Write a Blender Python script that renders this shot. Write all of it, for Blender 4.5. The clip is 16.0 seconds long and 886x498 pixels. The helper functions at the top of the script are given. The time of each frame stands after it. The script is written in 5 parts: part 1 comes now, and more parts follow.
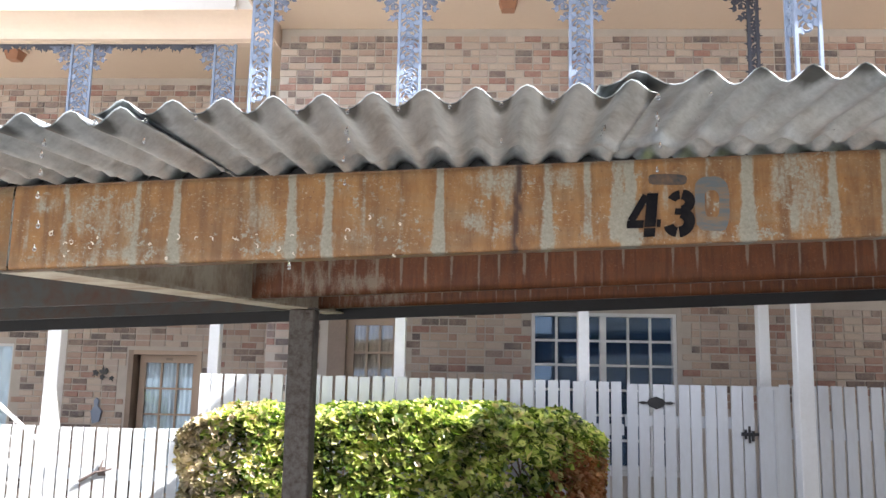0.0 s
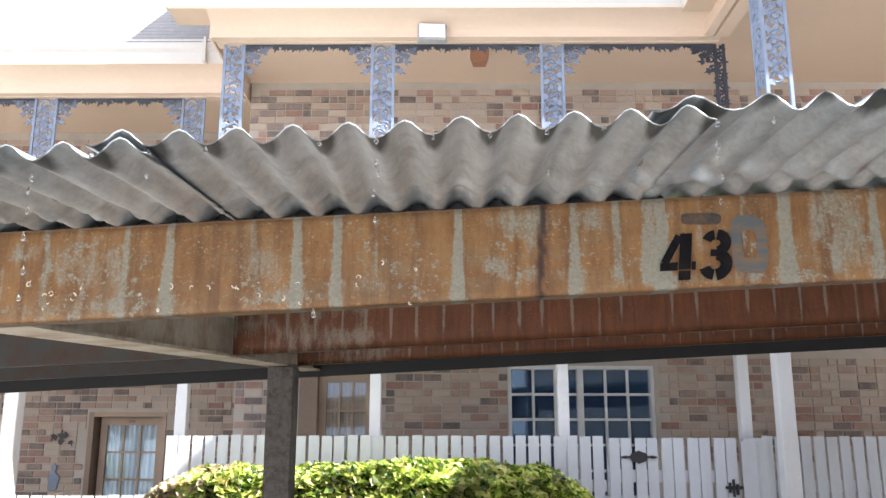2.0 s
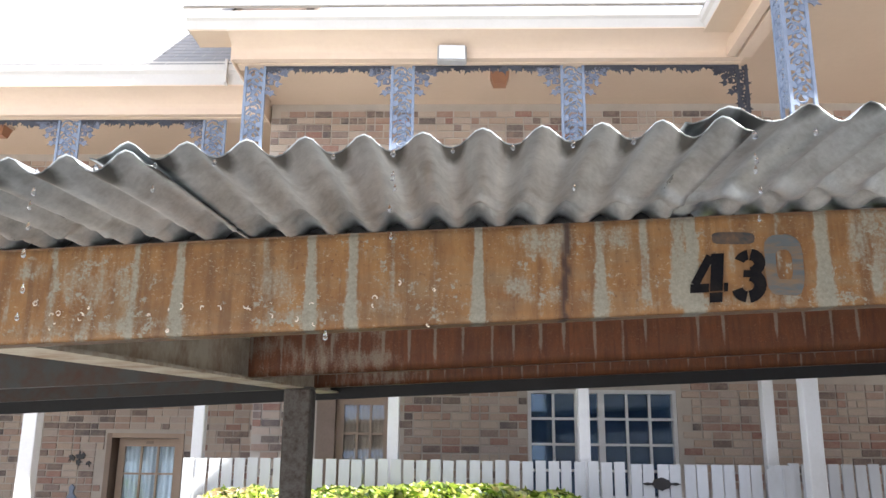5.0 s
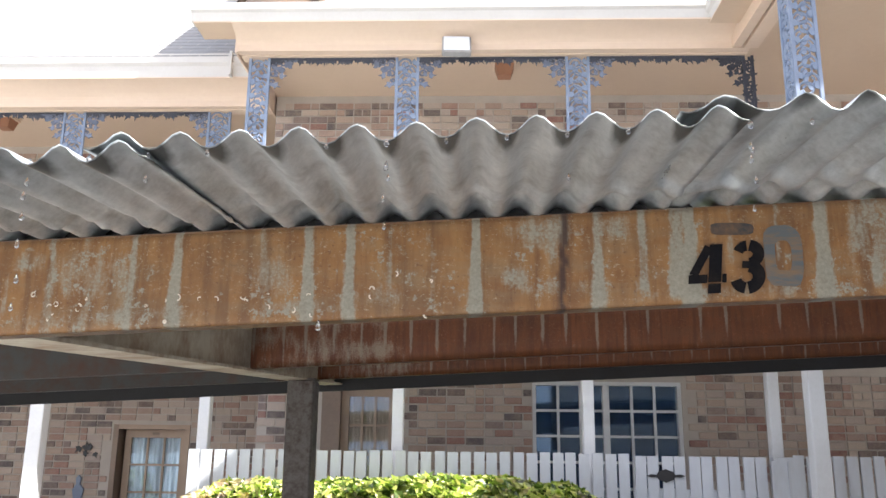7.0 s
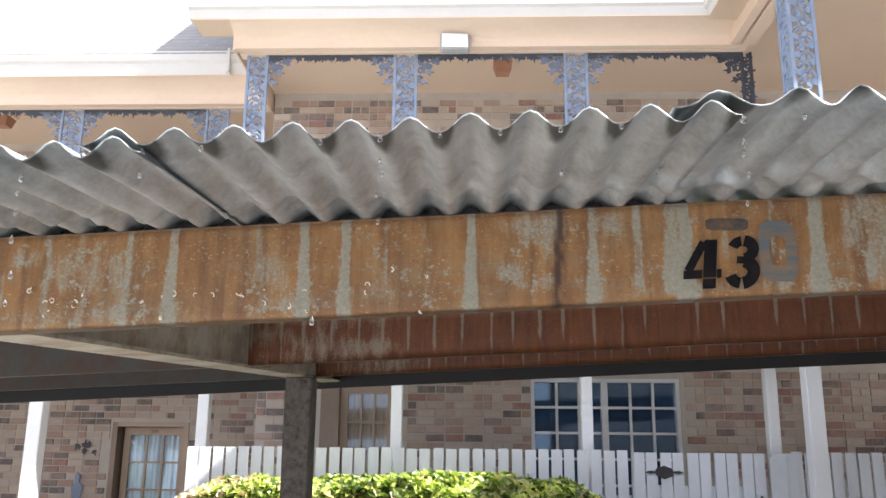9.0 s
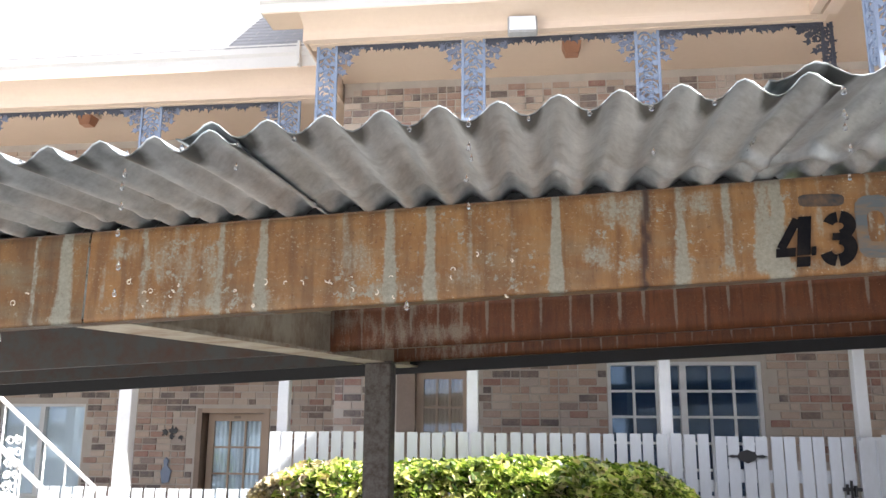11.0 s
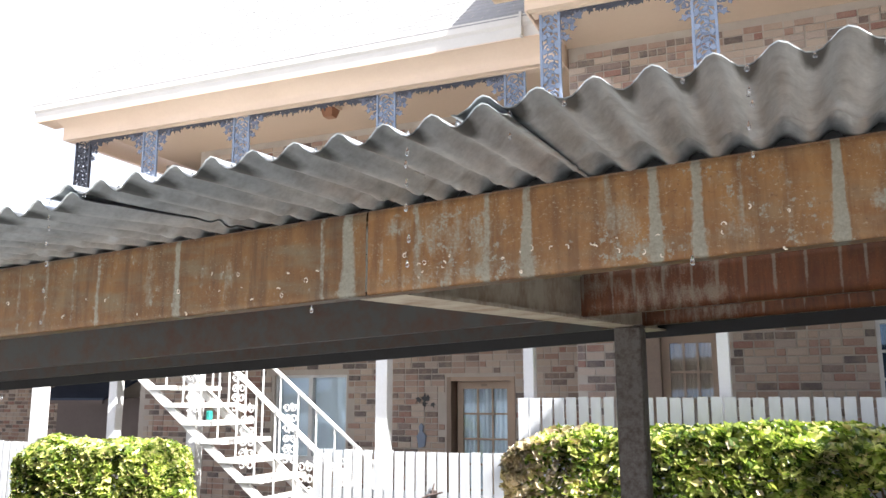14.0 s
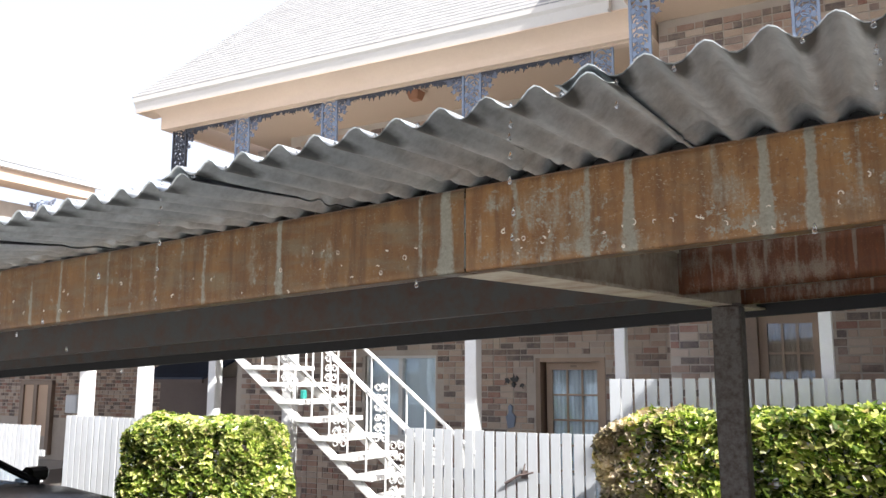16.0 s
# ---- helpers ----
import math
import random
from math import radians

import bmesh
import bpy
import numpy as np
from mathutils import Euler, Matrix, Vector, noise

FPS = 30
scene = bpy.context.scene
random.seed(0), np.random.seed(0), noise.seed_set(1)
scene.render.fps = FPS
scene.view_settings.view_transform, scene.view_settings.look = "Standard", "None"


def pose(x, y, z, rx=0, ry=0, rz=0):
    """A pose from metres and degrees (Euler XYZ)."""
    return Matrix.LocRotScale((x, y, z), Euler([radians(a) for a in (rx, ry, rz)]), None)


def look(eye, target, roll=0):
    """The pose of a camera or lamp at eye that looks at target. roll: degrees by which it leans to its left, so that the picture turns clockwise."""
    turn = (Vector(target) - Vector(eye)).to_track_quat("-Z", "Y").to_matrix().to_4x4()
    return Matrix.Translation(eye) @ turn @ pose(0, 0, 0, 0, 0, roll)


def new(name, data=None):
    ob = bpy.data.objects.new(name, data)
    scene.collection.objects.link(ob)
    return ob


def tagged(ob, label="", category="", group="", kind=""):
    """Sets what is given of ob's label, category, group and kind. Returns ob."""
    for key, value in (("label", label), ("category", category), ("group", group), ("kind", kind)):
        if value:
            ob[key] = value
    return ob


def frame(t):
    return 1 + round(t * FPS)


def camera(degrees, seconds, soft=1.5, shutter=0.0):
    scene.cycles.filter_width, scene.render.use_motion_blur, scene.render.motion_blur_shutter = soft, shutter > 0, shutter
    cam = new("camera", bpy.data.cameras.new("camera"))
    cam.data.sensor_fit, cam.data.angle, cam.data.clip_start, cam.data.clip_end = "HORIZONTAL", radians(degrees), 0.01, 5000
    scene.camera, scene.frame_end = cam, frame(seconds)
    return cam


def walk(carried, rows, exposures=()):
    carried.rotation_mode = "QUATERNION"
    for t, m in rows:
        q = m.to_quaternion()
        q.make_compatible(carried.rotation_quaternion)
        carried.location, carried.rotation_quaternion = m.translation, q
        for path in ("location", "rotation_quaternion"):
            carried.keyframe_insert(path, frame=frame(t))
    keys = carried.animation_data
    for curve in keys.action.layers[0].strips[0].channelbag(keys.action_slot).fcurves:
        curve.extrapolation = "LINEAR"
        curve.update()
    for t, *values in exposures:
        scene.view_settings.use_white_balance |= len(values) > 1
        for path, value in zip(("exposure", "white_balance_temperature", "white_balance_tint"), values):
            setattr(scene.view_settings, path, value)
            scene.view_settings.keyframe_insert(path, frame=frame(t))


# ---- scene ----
cam = camera(56.0, 16.0)
PATH = [
    (0, (0.247, 0.539, 1.81), (0.146, 2.514, 2.113), 1.2),
    (0.5, (0.219, 0.573, 1.809), (0.159, 2.54, 2.161), 1.0),
    (1, (0.19, 0.607, 1.812), (0.158, 2.569, 2.203), 0.5),
    (1.5, (0.166, 0.628, 1.813), (0.145, 2.581, 2.244), 0.2),
    (2, (0.15, 0.653, 1.814), (0.134, 2.605, 2.247), 0.1),
    (2.5, (0.14, 0.666, 1.817), (0.125, 2.615, 2.266), 0.3),
    (3, (0.136, 0.68, 1.817), (0.114, 2.626, 2.279), 0.0),
    (3.5, (0.136, 0.692, 1.819), (0.1, 2.636, 2.287), 0.5),
    (4, (0.14, 0.699, 1.822), (0.089, 2.637, 2.313), 0.6),
    (6.5, (0.159, 0.71, 1.822), (0.087, 2.652, 2.291), 0.7),
    (7, (0.163, 0.711, 1.821), (0.086, 2.654, 2.287), 0.7),
    (7.5, (0.167, 0.713, 1.821), (0.095, 2.658, 2.281), 0.6),
    (8, (0.17, 0.713, 1.82), (0.101, 2.658, 2.282), 0.6),
    (10.5, (0.155, 0.704, 1.816), (-0.006, 2.648, 2.254), 0.6),
    (11, (0.145, 0.704, 1.815), (-0.096, 2.643, 2.24), 0.4),
    (11.5, (0.135, 0.699, 1.814), (-0.183, 2.628, 2.233), 0.4),
    (12, (0.125, 0.696, 1.812), (-0.289, 2.613, 2.205), 0.3),
    (12.5, (0.117, 0.691, 1.811), (-0.427, 2.576, 2.196), -0.1),
    (13, (0.109, 0.683, 1.808), (-0.517, 2.544, 2.188), -0.0),
    (13.5, (0.101, 0.676, 1.804), (-0.608, 2.509, 2.173), 0.1),
    (14, (0.094, 0.677, 1.804), (-0.677, 2.489, 2.154), -0.1),
    (14.5, (0.089, 0.674, 1.801), (-0.749, 2.458, 2.143), -0.2),
    (15, (0.08, 0.678, 1.799), (-0.806, 2.442, 2.118), -0.1),
    (15.5, (0.073, 0.676, 1.798), (-0.852, 2.421, 2.112), -0.1),
    (16, (0.069, 0.674, 1.795), (-0.889, 2.403, 2.102), 0.2),
]
walk(cam, [(t, look(eye, target, roll)) for t, eye, target, roll in PATH], exposures=[(t, stops, 5900.0, 11.0) for t, stops in ((0.0, 1.9), (2.0, 1.88), (3.5, 1.8), (6.5, 1.7), (8.0, 1.68), (10.5, 1.76), (12.5, 1.75), (14.0, 1.5), (15.0, 1.28), (16.0, 1.1))])

# ---- light ----
SUN_TO = Vector((1.02, -0.40, 1.0)).normalized()
world = bpy.data.worlds.new("sky_world")
scene.world = world
world.use_nodes = True
wn = world.node_tree
sky = wn.nodes.new("ShaderNodeTexSky")
sky.sky_type = "NISHITA"
sky.sun_disc = False
sky.sun_elevation = math.asin(SUN_TO.z)
sky.sun_rotation = math.atan2(SUN_TO.x, SUN_TO.y)
sky.air_density, sky.dust_density, sky.ozone_density = 1.6, 10.0, 1.0
wn.nodes["Background"].inputs["Strength"].default_value = 0.105
haze = wn.nodes.new("ShaderNodeMix")
haze.data_type = "RGBA"
haze.inputs[0].default_value, haze.inputs[7].default_value = 0.66, (6.3, 6.3, 6.9, 1)
wn.links.new(sky.outputs["Color"], haze.inputs[6])
wn.links.new(haze.outputs[2], wn.nodes["Background"].inputs["Color"])
sun_data = bpy.data.lights.new("sun", "SUN")
sun_data.energy, sun_data.angle, sun_data.color = 5.0, radians(0.55), (1.0, 0.93, 0.82)
sun = new("sun", sun_data)
sun.matrix_world = look(SUN_TO * 40, (0, 0, 0))


# ---- materials ----
def material(name):
    m = bpy.data.materials.new(name)
    m.use_nodes = True
    return m, m.node_tree.nodes, m.node_tree.links, m.node_tree.nodes["Principled BSDF"]


def coords(nodes, links, scale=(1, 1, 1), world_space=False):
    tc = nodes.new("ShaderNodeTexCoord")
    mp = nodes.new("ShaderNodeMapping")
    mp.inputs["Scale"].default_value = scale
    if world_space:
        geo = nodes.new("ShaderNodeNewGeometry")
        links.new(geo.outputs["Position"], mp.inputs["Vector"])
    else:
        links.new(tc.outputs["Object"], mp.inputs["Vector"])
    return mp.outputs["Vector"]


def noise_node(nodes, links, vec, scale, detail=4.0, rough=0.55):
    n = nodes.new("ShaderNodeTexNoise")
    n.inputs["Scale"].default_value, n.inputs["Detail"].default_value, n.inputs["Roughness"].default_value = scale, detail, rough
    links.new(vec, n.inputs["Vector"])
    return n.outputs["Fac"]


def ramp(nodes, links, fac, stops):
    r = nodes.new("ShaderNodeValToRGB")
    while len(r.color_ramp.elements) < len(stops):
        r.color_ramp.elements.new(0.5)
    for e, (p, c) in zip(r.color_ramp.elements, stops):
        e.position, e.color = p, (*c, 1) if len(c) == 3 else c
    links.new(fac, r.inputs["Fac"])
    return r.outputs["Color"]


def mix(nodes, links, fac, a, b, mode="MIX"):
    m = nodes.new("ShaderNodeMix")
    m.data_type, m.blend_type = "RGBA", mode
    for sock, v in ((m.inputs[0], fac), (m.inputs[6], a), (m.inputs[7], b)):
        if hasattr(v, "is_linked"):
            links.new(v, sock)
        elif isinstance(v, (int, float)):
            sock.default_value = v
        else:
            sock.default_value = (*v, 1)
    return m.outputs[2]


def calc(nodes, links, op, a, b=None, clamp=False):
    m = nodes.new("ShaderNodeMath")
    m.operation, m.use_clamp = op, clamp
    for sock, v in zip(m.inputs, (a, b)):
        if v is None:
            continue
        if hasattr(v, "is_linked"):
            links.new(v, sock)
        else:
            sock.default_value = v
    return m.outputs[0]


def bump(nodes, links, bsdf, height, strength=0.3, distance=0.005):
    b = nodes.new("ShaderNodeBump")
    b.inputs["Strength"].default_value, b.inputs["Distance"].default_value = strength, distance
    links.new(height, b.inputs["Height"])
    links.new(b.outputs["Normal"], bsdf.inputs["Normal"])


def painted(name, base, dirt, rough=0.55, big=1.6, fine=30.0, amount=0.5, stretch=(1, 1, 1), metal=0.0, spread=0.0):
    """Paint or plain surface with stains at two scales."""
    m, n, l, p = material(name)
    vec = coords(n, l, stretch, True)
    f1 = noise_node(n, l, vec, big, 5)
    f2 = noise_node(n, l, vec, fine, 3)
    f = calc(n, l, "MULTIPLY", calc(n, l, "ADD", calc(n, l, "MULTIPLY", f1, 0.7), calc(n, l, "MULTIPLY", f2, 0.3)), 1.0)
    mask = ramp(n, l, f, [(0.42, (0, 0, 0)), (0.68, (1, 1, 1))])
    col = mix(n, l, calc(n, l, "MULTIPLY", mask, amount), base, dirt)
    if spread:
        info = n.new("ShaderNodeObjectInfo")
        v = calc(n, l, "ADD", calc(n, l, "MULTIPLY", info.outputs["Random"], spread), 1 - spread / 2)
        hs = n.new("ShaderNodeHueSaturation")
        l.new(v, hs.inputs["Value"])
        l.new(col, hs.inputs["Color"])
        col = hs.outputs["Color"]
    l.new(col, p.inputs["Base Color"])
    p.inputs["Roughness"].default_value, p.inputs["Metallic"].default_value = rough, metal
    bump(n, l, p, f2, 0.25, 0.002)
    return m


def steel_rust(name, tint, chips=0.5, haze_film=0.3, cover=0.85):
    """Old grey-green paint over brown rust; the attribute wear holds the run-off streaks."""
    m, n, l, p = material(name)
    vec = coords(n, l, (1, 1, 1), True)
    run = coords(n, l, (1.0, 1.0, 0.25), True)
    n_big, n_mid, n_fine = noise_node(n, l, vec, 5, 5), noise_node(n, l, run, 38, 6, 0.62), noise_node(n, l, vec, 190, 4, 0.7)
    rust = ramp(n, l, n_big, [(0.3, (0.15, 0.068, 0.018)), (0.5, (0.25, 0.115, 0.028)), (0.72, (0.31, 0.155, 0.045))])
    rust = mix(n, l, 0.42, rust, ramp(n, l, n_mid, [(0.35, (0.10, 0.042, 0.016)), (0.65, (0.34, 0.19, 0.07))]))
    wash = coords(n, l, (0.35, 1.0, 1.6), True)
    film = ramp(n, l, noise_node(n, l, wash, 24, 5, 0.6), [(0.45, (0, 0, 0)), (0.72, (1, 1, 1))])
    rust = mix(n, l, calc(n, l, "MULTIPLY", film, haze_film), rust, (0.22, 0.20, 0.13))
    pits = ramp(n, l, noise_node(n, l, vec, 130, 4, 0.7), [(0.60, (0, 0, 0)), (0.68, (1, 1, 1))])
    rust = mix(n, l, calc(n, l, "MULTIPLY", pits, 0.55), rust, (0.07, 0.03, 0.015))
    drip = ramp(n, l, noise_node(n, l, coords(n, l, (1.0, 1.0, 0.06), True), 46, 4, 0.65), [(0.50, (0, 0, 0)), (0.66, (1, 1, 1))])
    rust = mix(n, l, calc(n, l, "MULTIPLY", drip, 0.5), rust, (0.10, 0.045, 0.016))
    fleck = ramp(n, l, noise_node(n, l, coords(n, l, (0.6, 1.0, 1.0), True), 260, 5, 0.75), [(0.58, (0, 0, 0)), (0.66, (1, 1, 1))])
    patch = ramp(n, l, noise_node(n, l, vec, 13, 4, 0.6), [(0.40, (0, 0, 0)), (0.56, (1, 1, 1))])
    rust = mix(n, l, calc(n, l, "MULTIPLY", calc(n, l, "MULTIPLY", fleck, patch), 0.85), rust, (0.42, 0.36, 0.24))
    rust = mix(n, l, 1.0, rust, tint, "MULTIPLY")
    wear = n.new("ShaderNodeAttribute")
    wear.attribute_name = "wear"
    w = calc(n, l, "ADD", wear.outputs["Fac"], calc(n, l, "MULTIPLY", calc(n, l, "SUBTRACT", n_mid, 0.5), 1.25))
    w = calc(n, l, "ADD", w, calc(n, l, "MULTIPLY", calc(n, l, "SUBTRACT", n_fine, 0.5), 0.5))
    chip = ramp(n, l, noise_node(n, l, vec, 75, 5, 0.7), [(0.55, (0, 0, 0)), (0.61, (1, 1, 1))])
    area = ramp(n, l, noise_node(n, l, vec, 9, 3), [(0.42, (0, 0, 0)), (0.6, (1, 1, 1))])
    w = calc(n, l, "ADD", w, calc(n, l, "MULTIPLY", calc(n, l, "MULTIPLY", chip, area), chips))
    mask = ramp(n, l, w, [(0.27, (0, 0, 0)), (0.58, (1, 1, 1))])
    grey = ramp(n, l, n_fine, [(0.3, (0.22, 0.215, 0.165)), (0.7, (0.34, 0.335, 0.27))])
    col = mix(n, l, calc(n, l, "MULTIPLY", mask, cover), rust, grey)
    # the attribute dark holds the crack and a darker strip along the top
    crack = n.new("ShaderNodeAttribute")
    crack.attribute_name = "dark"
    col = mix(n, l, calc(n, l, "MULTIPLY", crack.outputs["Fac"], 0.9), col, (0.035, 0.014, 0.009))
    l.new(col, p.inputs["Base Color"])
    l.new(calc(n, l, "ADD", calc(n, l, "MULTIPLY", n_mid, 0.35), 0.4), p.inputs["Roughness"])
    p.inputs["Metallic"].default_value = 0.0
    bump(n, l, p, w, 0.35, 0.0015)
    return m


def sheet_metal():
    m, n, l, p = material("weathered_galvanised_sheet")
    vec = coords(n, l, (1, 1, 1), True)
    run = coords(n, l, (1.0, 0.15, 1.0), True)
    a, b, c = noise_node(n, l, vec, 3, 5), noise_node(n, l, run, 26, 5, 0.6), noise_node(n, l, vec, 120, 3)
    col = ramp(n, l, a, [(0.3, (0.42, 0.455, 0.46)), (0.5, (0.62, 0.66, 0.665)), (0.7, (0.80, 0.835, 0.83))])
    col = mix(n, l, 0.45, col, ramp(n, l, b, [(0.3, (0.24, 0.27, 0.275)), (0.5, (0.58, 0.62, 0.625)), (0.7, (0.82, 0.855, 0.85))]))
    col = mix(n, l, 0.18, col, ramp(n, l, c, [(0.35, (0.13, 0.13, 0.12)), (0.6, (0.5, 0.51, 0.50))]))
    smear = ramp(n, l, noise_node(n, l, coords(n, l, (1.0, 0.45, 1.0), True), 34, 6, 0.68), [(0.36, (0.24, 0.255, 0.255)), (0.50, (0.58, 0.61, 0.61)), (0.64, (0.88, 0.90, 0.89))])
    col = mix(n, l, 0.3, col, smear)
    blotch = ramp(n, l, noise_node(n, l, vec, 17, 4, 0.6), [(0.54, (0, 0, 0)), (0.66, (1, 1, 1))])
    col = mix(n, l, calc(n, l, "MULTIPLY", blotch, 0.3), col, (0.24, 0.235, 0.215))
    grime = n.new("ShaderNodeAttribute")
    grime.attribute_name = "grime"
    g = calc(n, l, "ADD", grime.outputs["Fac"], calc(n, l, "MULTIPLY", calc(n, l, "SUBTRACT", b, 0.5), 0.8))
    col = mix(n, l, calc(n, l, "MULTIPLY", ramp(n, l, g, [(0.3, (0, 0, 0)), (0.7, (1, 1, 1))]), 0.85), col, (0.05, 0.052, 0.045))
    l.new(col, p.inputs["Base Color"])
    p.inputs["Metallic"].default_value = 0.6
    l.new(calc(n, l, "ADD", calc(n, l, "MULTIPLY", b, 0.36), 0.17), p.inputs["Roughness"])
    bump(n, l, p, b, 0.2, 0.002)
    return m


def brick_material(name, island):
    m, n, l, p = material(name)
    if island:
        rnd = n.new("ShaderNodeNewGeometry").outputs["Random Per Island"]
    else:
        rnd = n.new("ShaderNodeObjectInfo").outputs["Random"]
    vec = coords(n, l, (1, 1, 1), True)
    a, b = noise_node(n, l, vec, 14, 5), noise_node(n, l, vec, 90, 4, 0.7)
    base = ramp(n, l, rnd, [(0.0, (0.47, 0.36, 0.275)), (0.15, (0.37, 0.26, 0.205)), (0.28, (0.52, 0.43, 0.355)), (0.41, (0.34, 0.205, 0.16)), (0.51, (0.45, 0.375, 0.325)),
                            (0.63, (0.13, 0.092, 0.085)), (0.72, (0.27, 0.12, 0.095)), (0.80, (0.065, 0.056, 0.064)), (0.87, (0.20, 0.15, 0.14)), (0.93, (0.50, 0.42, 0.34))])
    base.node.color_ramp.interpolation = "CONSTANT"
    col = mix(n, l, calc(n, l, "MULTIPLY", ramp(n, l, a, [(0.42, (0, 0, 0)), (0.72, (1, 1, 1))]), 0.35), base, (0.52, 0.42, 0.32))
    col = mix(n, l, 0.25, col, ramp(n, l, b, [(0.3, (0.12, 0.09, 0.08)), (0.7, (0.62, 0.5, 0.4))]))
    l.new(col, p.inputs["Base Color"])
    p.inputs["Roughness"].default_value = 0.9
    bump(n, l, p, b, 0.5, 0.004)
    return m


def leaf_material(name, stops):
    m, n, l, p = material(name)
    rnd = n.new("ShaderNodeNewGeometry").outputs["Random Per Island"]
    vec = coords(n, l, (1, 1, 1), True)
    clump = ramp(n, l, noise_node(n, l, vec, 4.5, 3), [(0.33, (0.45, 0.48, 0.42)), (0.58, (1.75, 1.75, 1.6))])
    col = mix(n, l, 1.0, ramp(n, l, rnd, stops), clump, "MULTIPLY")
    l.new(col, p.inputs["Base Color"])
    p.inputs["Roughness"].default_value = 0.22
    p.inputs["Specular IOR Level"].default_value = 0.75
    out = n["Material Output"]
    tr = n.new("ShaderNodeBsdfTranslucent")
    l.new(mix(n, l, 1.0, col, (1.0, 1.25, 0.5), "MULTIPLY"), tr.inputs["Color"])
    sh = n.new("ShaderNodeMixShader")
    sh.inputs[0].default_value = 0.34
    l.new(p.outputs[0], sh.inputs[1])
    l.new(tr.outputs[0], sh.inputs[2])
    l.new(sh.outputs[0], out.inputs["Surface"])
    return m


M_BEAM = steel_rust("rusty_beam_paint", (1, 1, 1))
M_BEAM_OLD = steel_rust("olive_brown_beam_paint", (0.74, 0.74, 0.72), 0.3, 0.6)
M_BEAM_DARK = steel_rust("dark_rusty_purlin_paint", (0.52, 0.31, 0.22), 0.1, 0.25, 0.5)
M_SHEET = sheet_metal()
M_POST = painted("rust_spotted_grey_post", (0.105, 0.095, 0.083), (0.034, 0.014, 0.008), 0.6, 42, 120, 1.0)
M_GIRDER = painted("dusty_grey_girder_paint", (0.52, 0.47, 0.36), (0.24, 0.13, 0.06), 0.65, 7, 40, 0.85, (1, 1, 1))
M_REAR = painted("near_black_beam_paint", (0.018, 0.018, 0.019), (0.014, 0.010, 0.008), 0.65, 5, 40, 0.7, (1, 1, 1))
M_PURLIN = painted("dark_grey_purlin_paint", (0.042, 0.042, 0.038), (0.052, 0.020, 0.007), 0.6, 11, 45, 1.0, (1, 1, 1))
M_WHITE = painted("white_trim_paint", (0.72, 0.72, 0.71), (0.56, 0.55, 0.51), 0.5, 2.5, 40, 0.4)
M_PICKET = painted("white_picket_paint", (0.57, 0.59, 0.61), (0.44, 0.43, 0.41), 0.6, 3, 45, 0.45, (1, 1, 0.3), 0.0, 0.09)
M_GUTTER = painted("cream_white_gutter_paint", (0.60, 0.57, 0.53), (0.50, 0.47, 0.43), 0.5, 2.5, 40, 0.4)
M_PEACH = painted("peach_fascia_paint", (0.70, 0.55, 0.42), (0.60, 0.45, 0.33), 0.55, 1.2, 25, 0.45)
M_SOFFIT = painted("peach_soffit_paint", (0.62, 0.48, 0.35), (0.54, 0.40, 0.28), 0.6, 0.9, 18, 0.4)
M_IRON = painted("grey_blue_iron_paint", (0.215, 0.26, 0.35), (0.13, 0.16, 0.22), 0.5, 6, 50, 0.5)
M_IRON_DARK = painted("dark_iron_paint", (0.055, 0.06, 0.078), (0.03, 0.03, 0.038), 0.5, 6, 50, 0.5)
M_IRON_MID = painted("mid_grey_iron_paint", (0.16, 0.18, 0.24), (0.09, 0.10, 0.13), 0.5, 6, 50, 0.5)
M_STAIR = painted("white_stair_paint", (0.82, 0.81, 0.79), (0.6, 0.57, 0.52), 0.5, 4, 40, 0.35)
M_MORTAR = painted("sandy_mortar", (0.49, 0.44, 0.38), (0.39, 0.34, 0.29), 0.95, 6, 70, 0.6)
M_SHINGLE = painted("weathered_grey_shingle", (0.31, 0.305, 0.30), (0.23, 0.225, 0.22), 0.9, 5, 60, 0.6, (1, 1, 1), 0.0, 0.35)
M_DOOR = painted("taupe_door_paint", (0.42, 0.31, 0.22), (0.30, 0.21, 0.15), 0.5, 3, 40, 0.4)
M_JAMB = painted("brown_door_jamb_paint", (0.26, 0.19, 0.14), (0.16, 0.11, 0.08), 0.55, 3, 40, 0.5)
M_CURTAIN = painted("pale_curtain_cloth", (0.84, 0.88, 0.92), (0.74, 0.79, 0.85), 0.85, 3, 60, 0.35, (6, 6, 0.3))
M_BLIND = painted("tan_blind_cloth", (0.62, 0.47, 0.35), (0.52, 0.38, 0.27), 0.8, 3, 60, 0.35)
# navy stands in for the unlit room seen through the glass
M_DARK = painted("dim_room_shade", (0.022, 0.055, 0.12), (0.015, 0.035, 0.08), 0.8, 2, 10, 0.5)
M_BLACK = painted("black_iron", (0.02, 0.02, 0.022), (0.035, 0.03, 0.028), 0.45, 8, 60, 0.5)
M_STENCIL = painted("black_stencil_paint", (0.006, 0.006, 0.008), (0.026, 0.020, 0.016), 0.85, 30, 220, 0.6)
M_STENCIL.node_tree.nodes["Principled BSDF"].inputs["Specular IOR Level"].default_value = 0.15
M_GHOST_RING = painted("dark_grey_overspray", (0.10, 0.115, 0.12), (0.22, 0.13, 0.055), 0.6, 30, 160, 1.0, (0.4, 1, 1.8))
M_GHOST_DARK = painted("faded_stencil_paint", (0.03, 0.032, 0.035), (0.16, 0.09, 0.04), 0.6, 24, 160, 0.9)
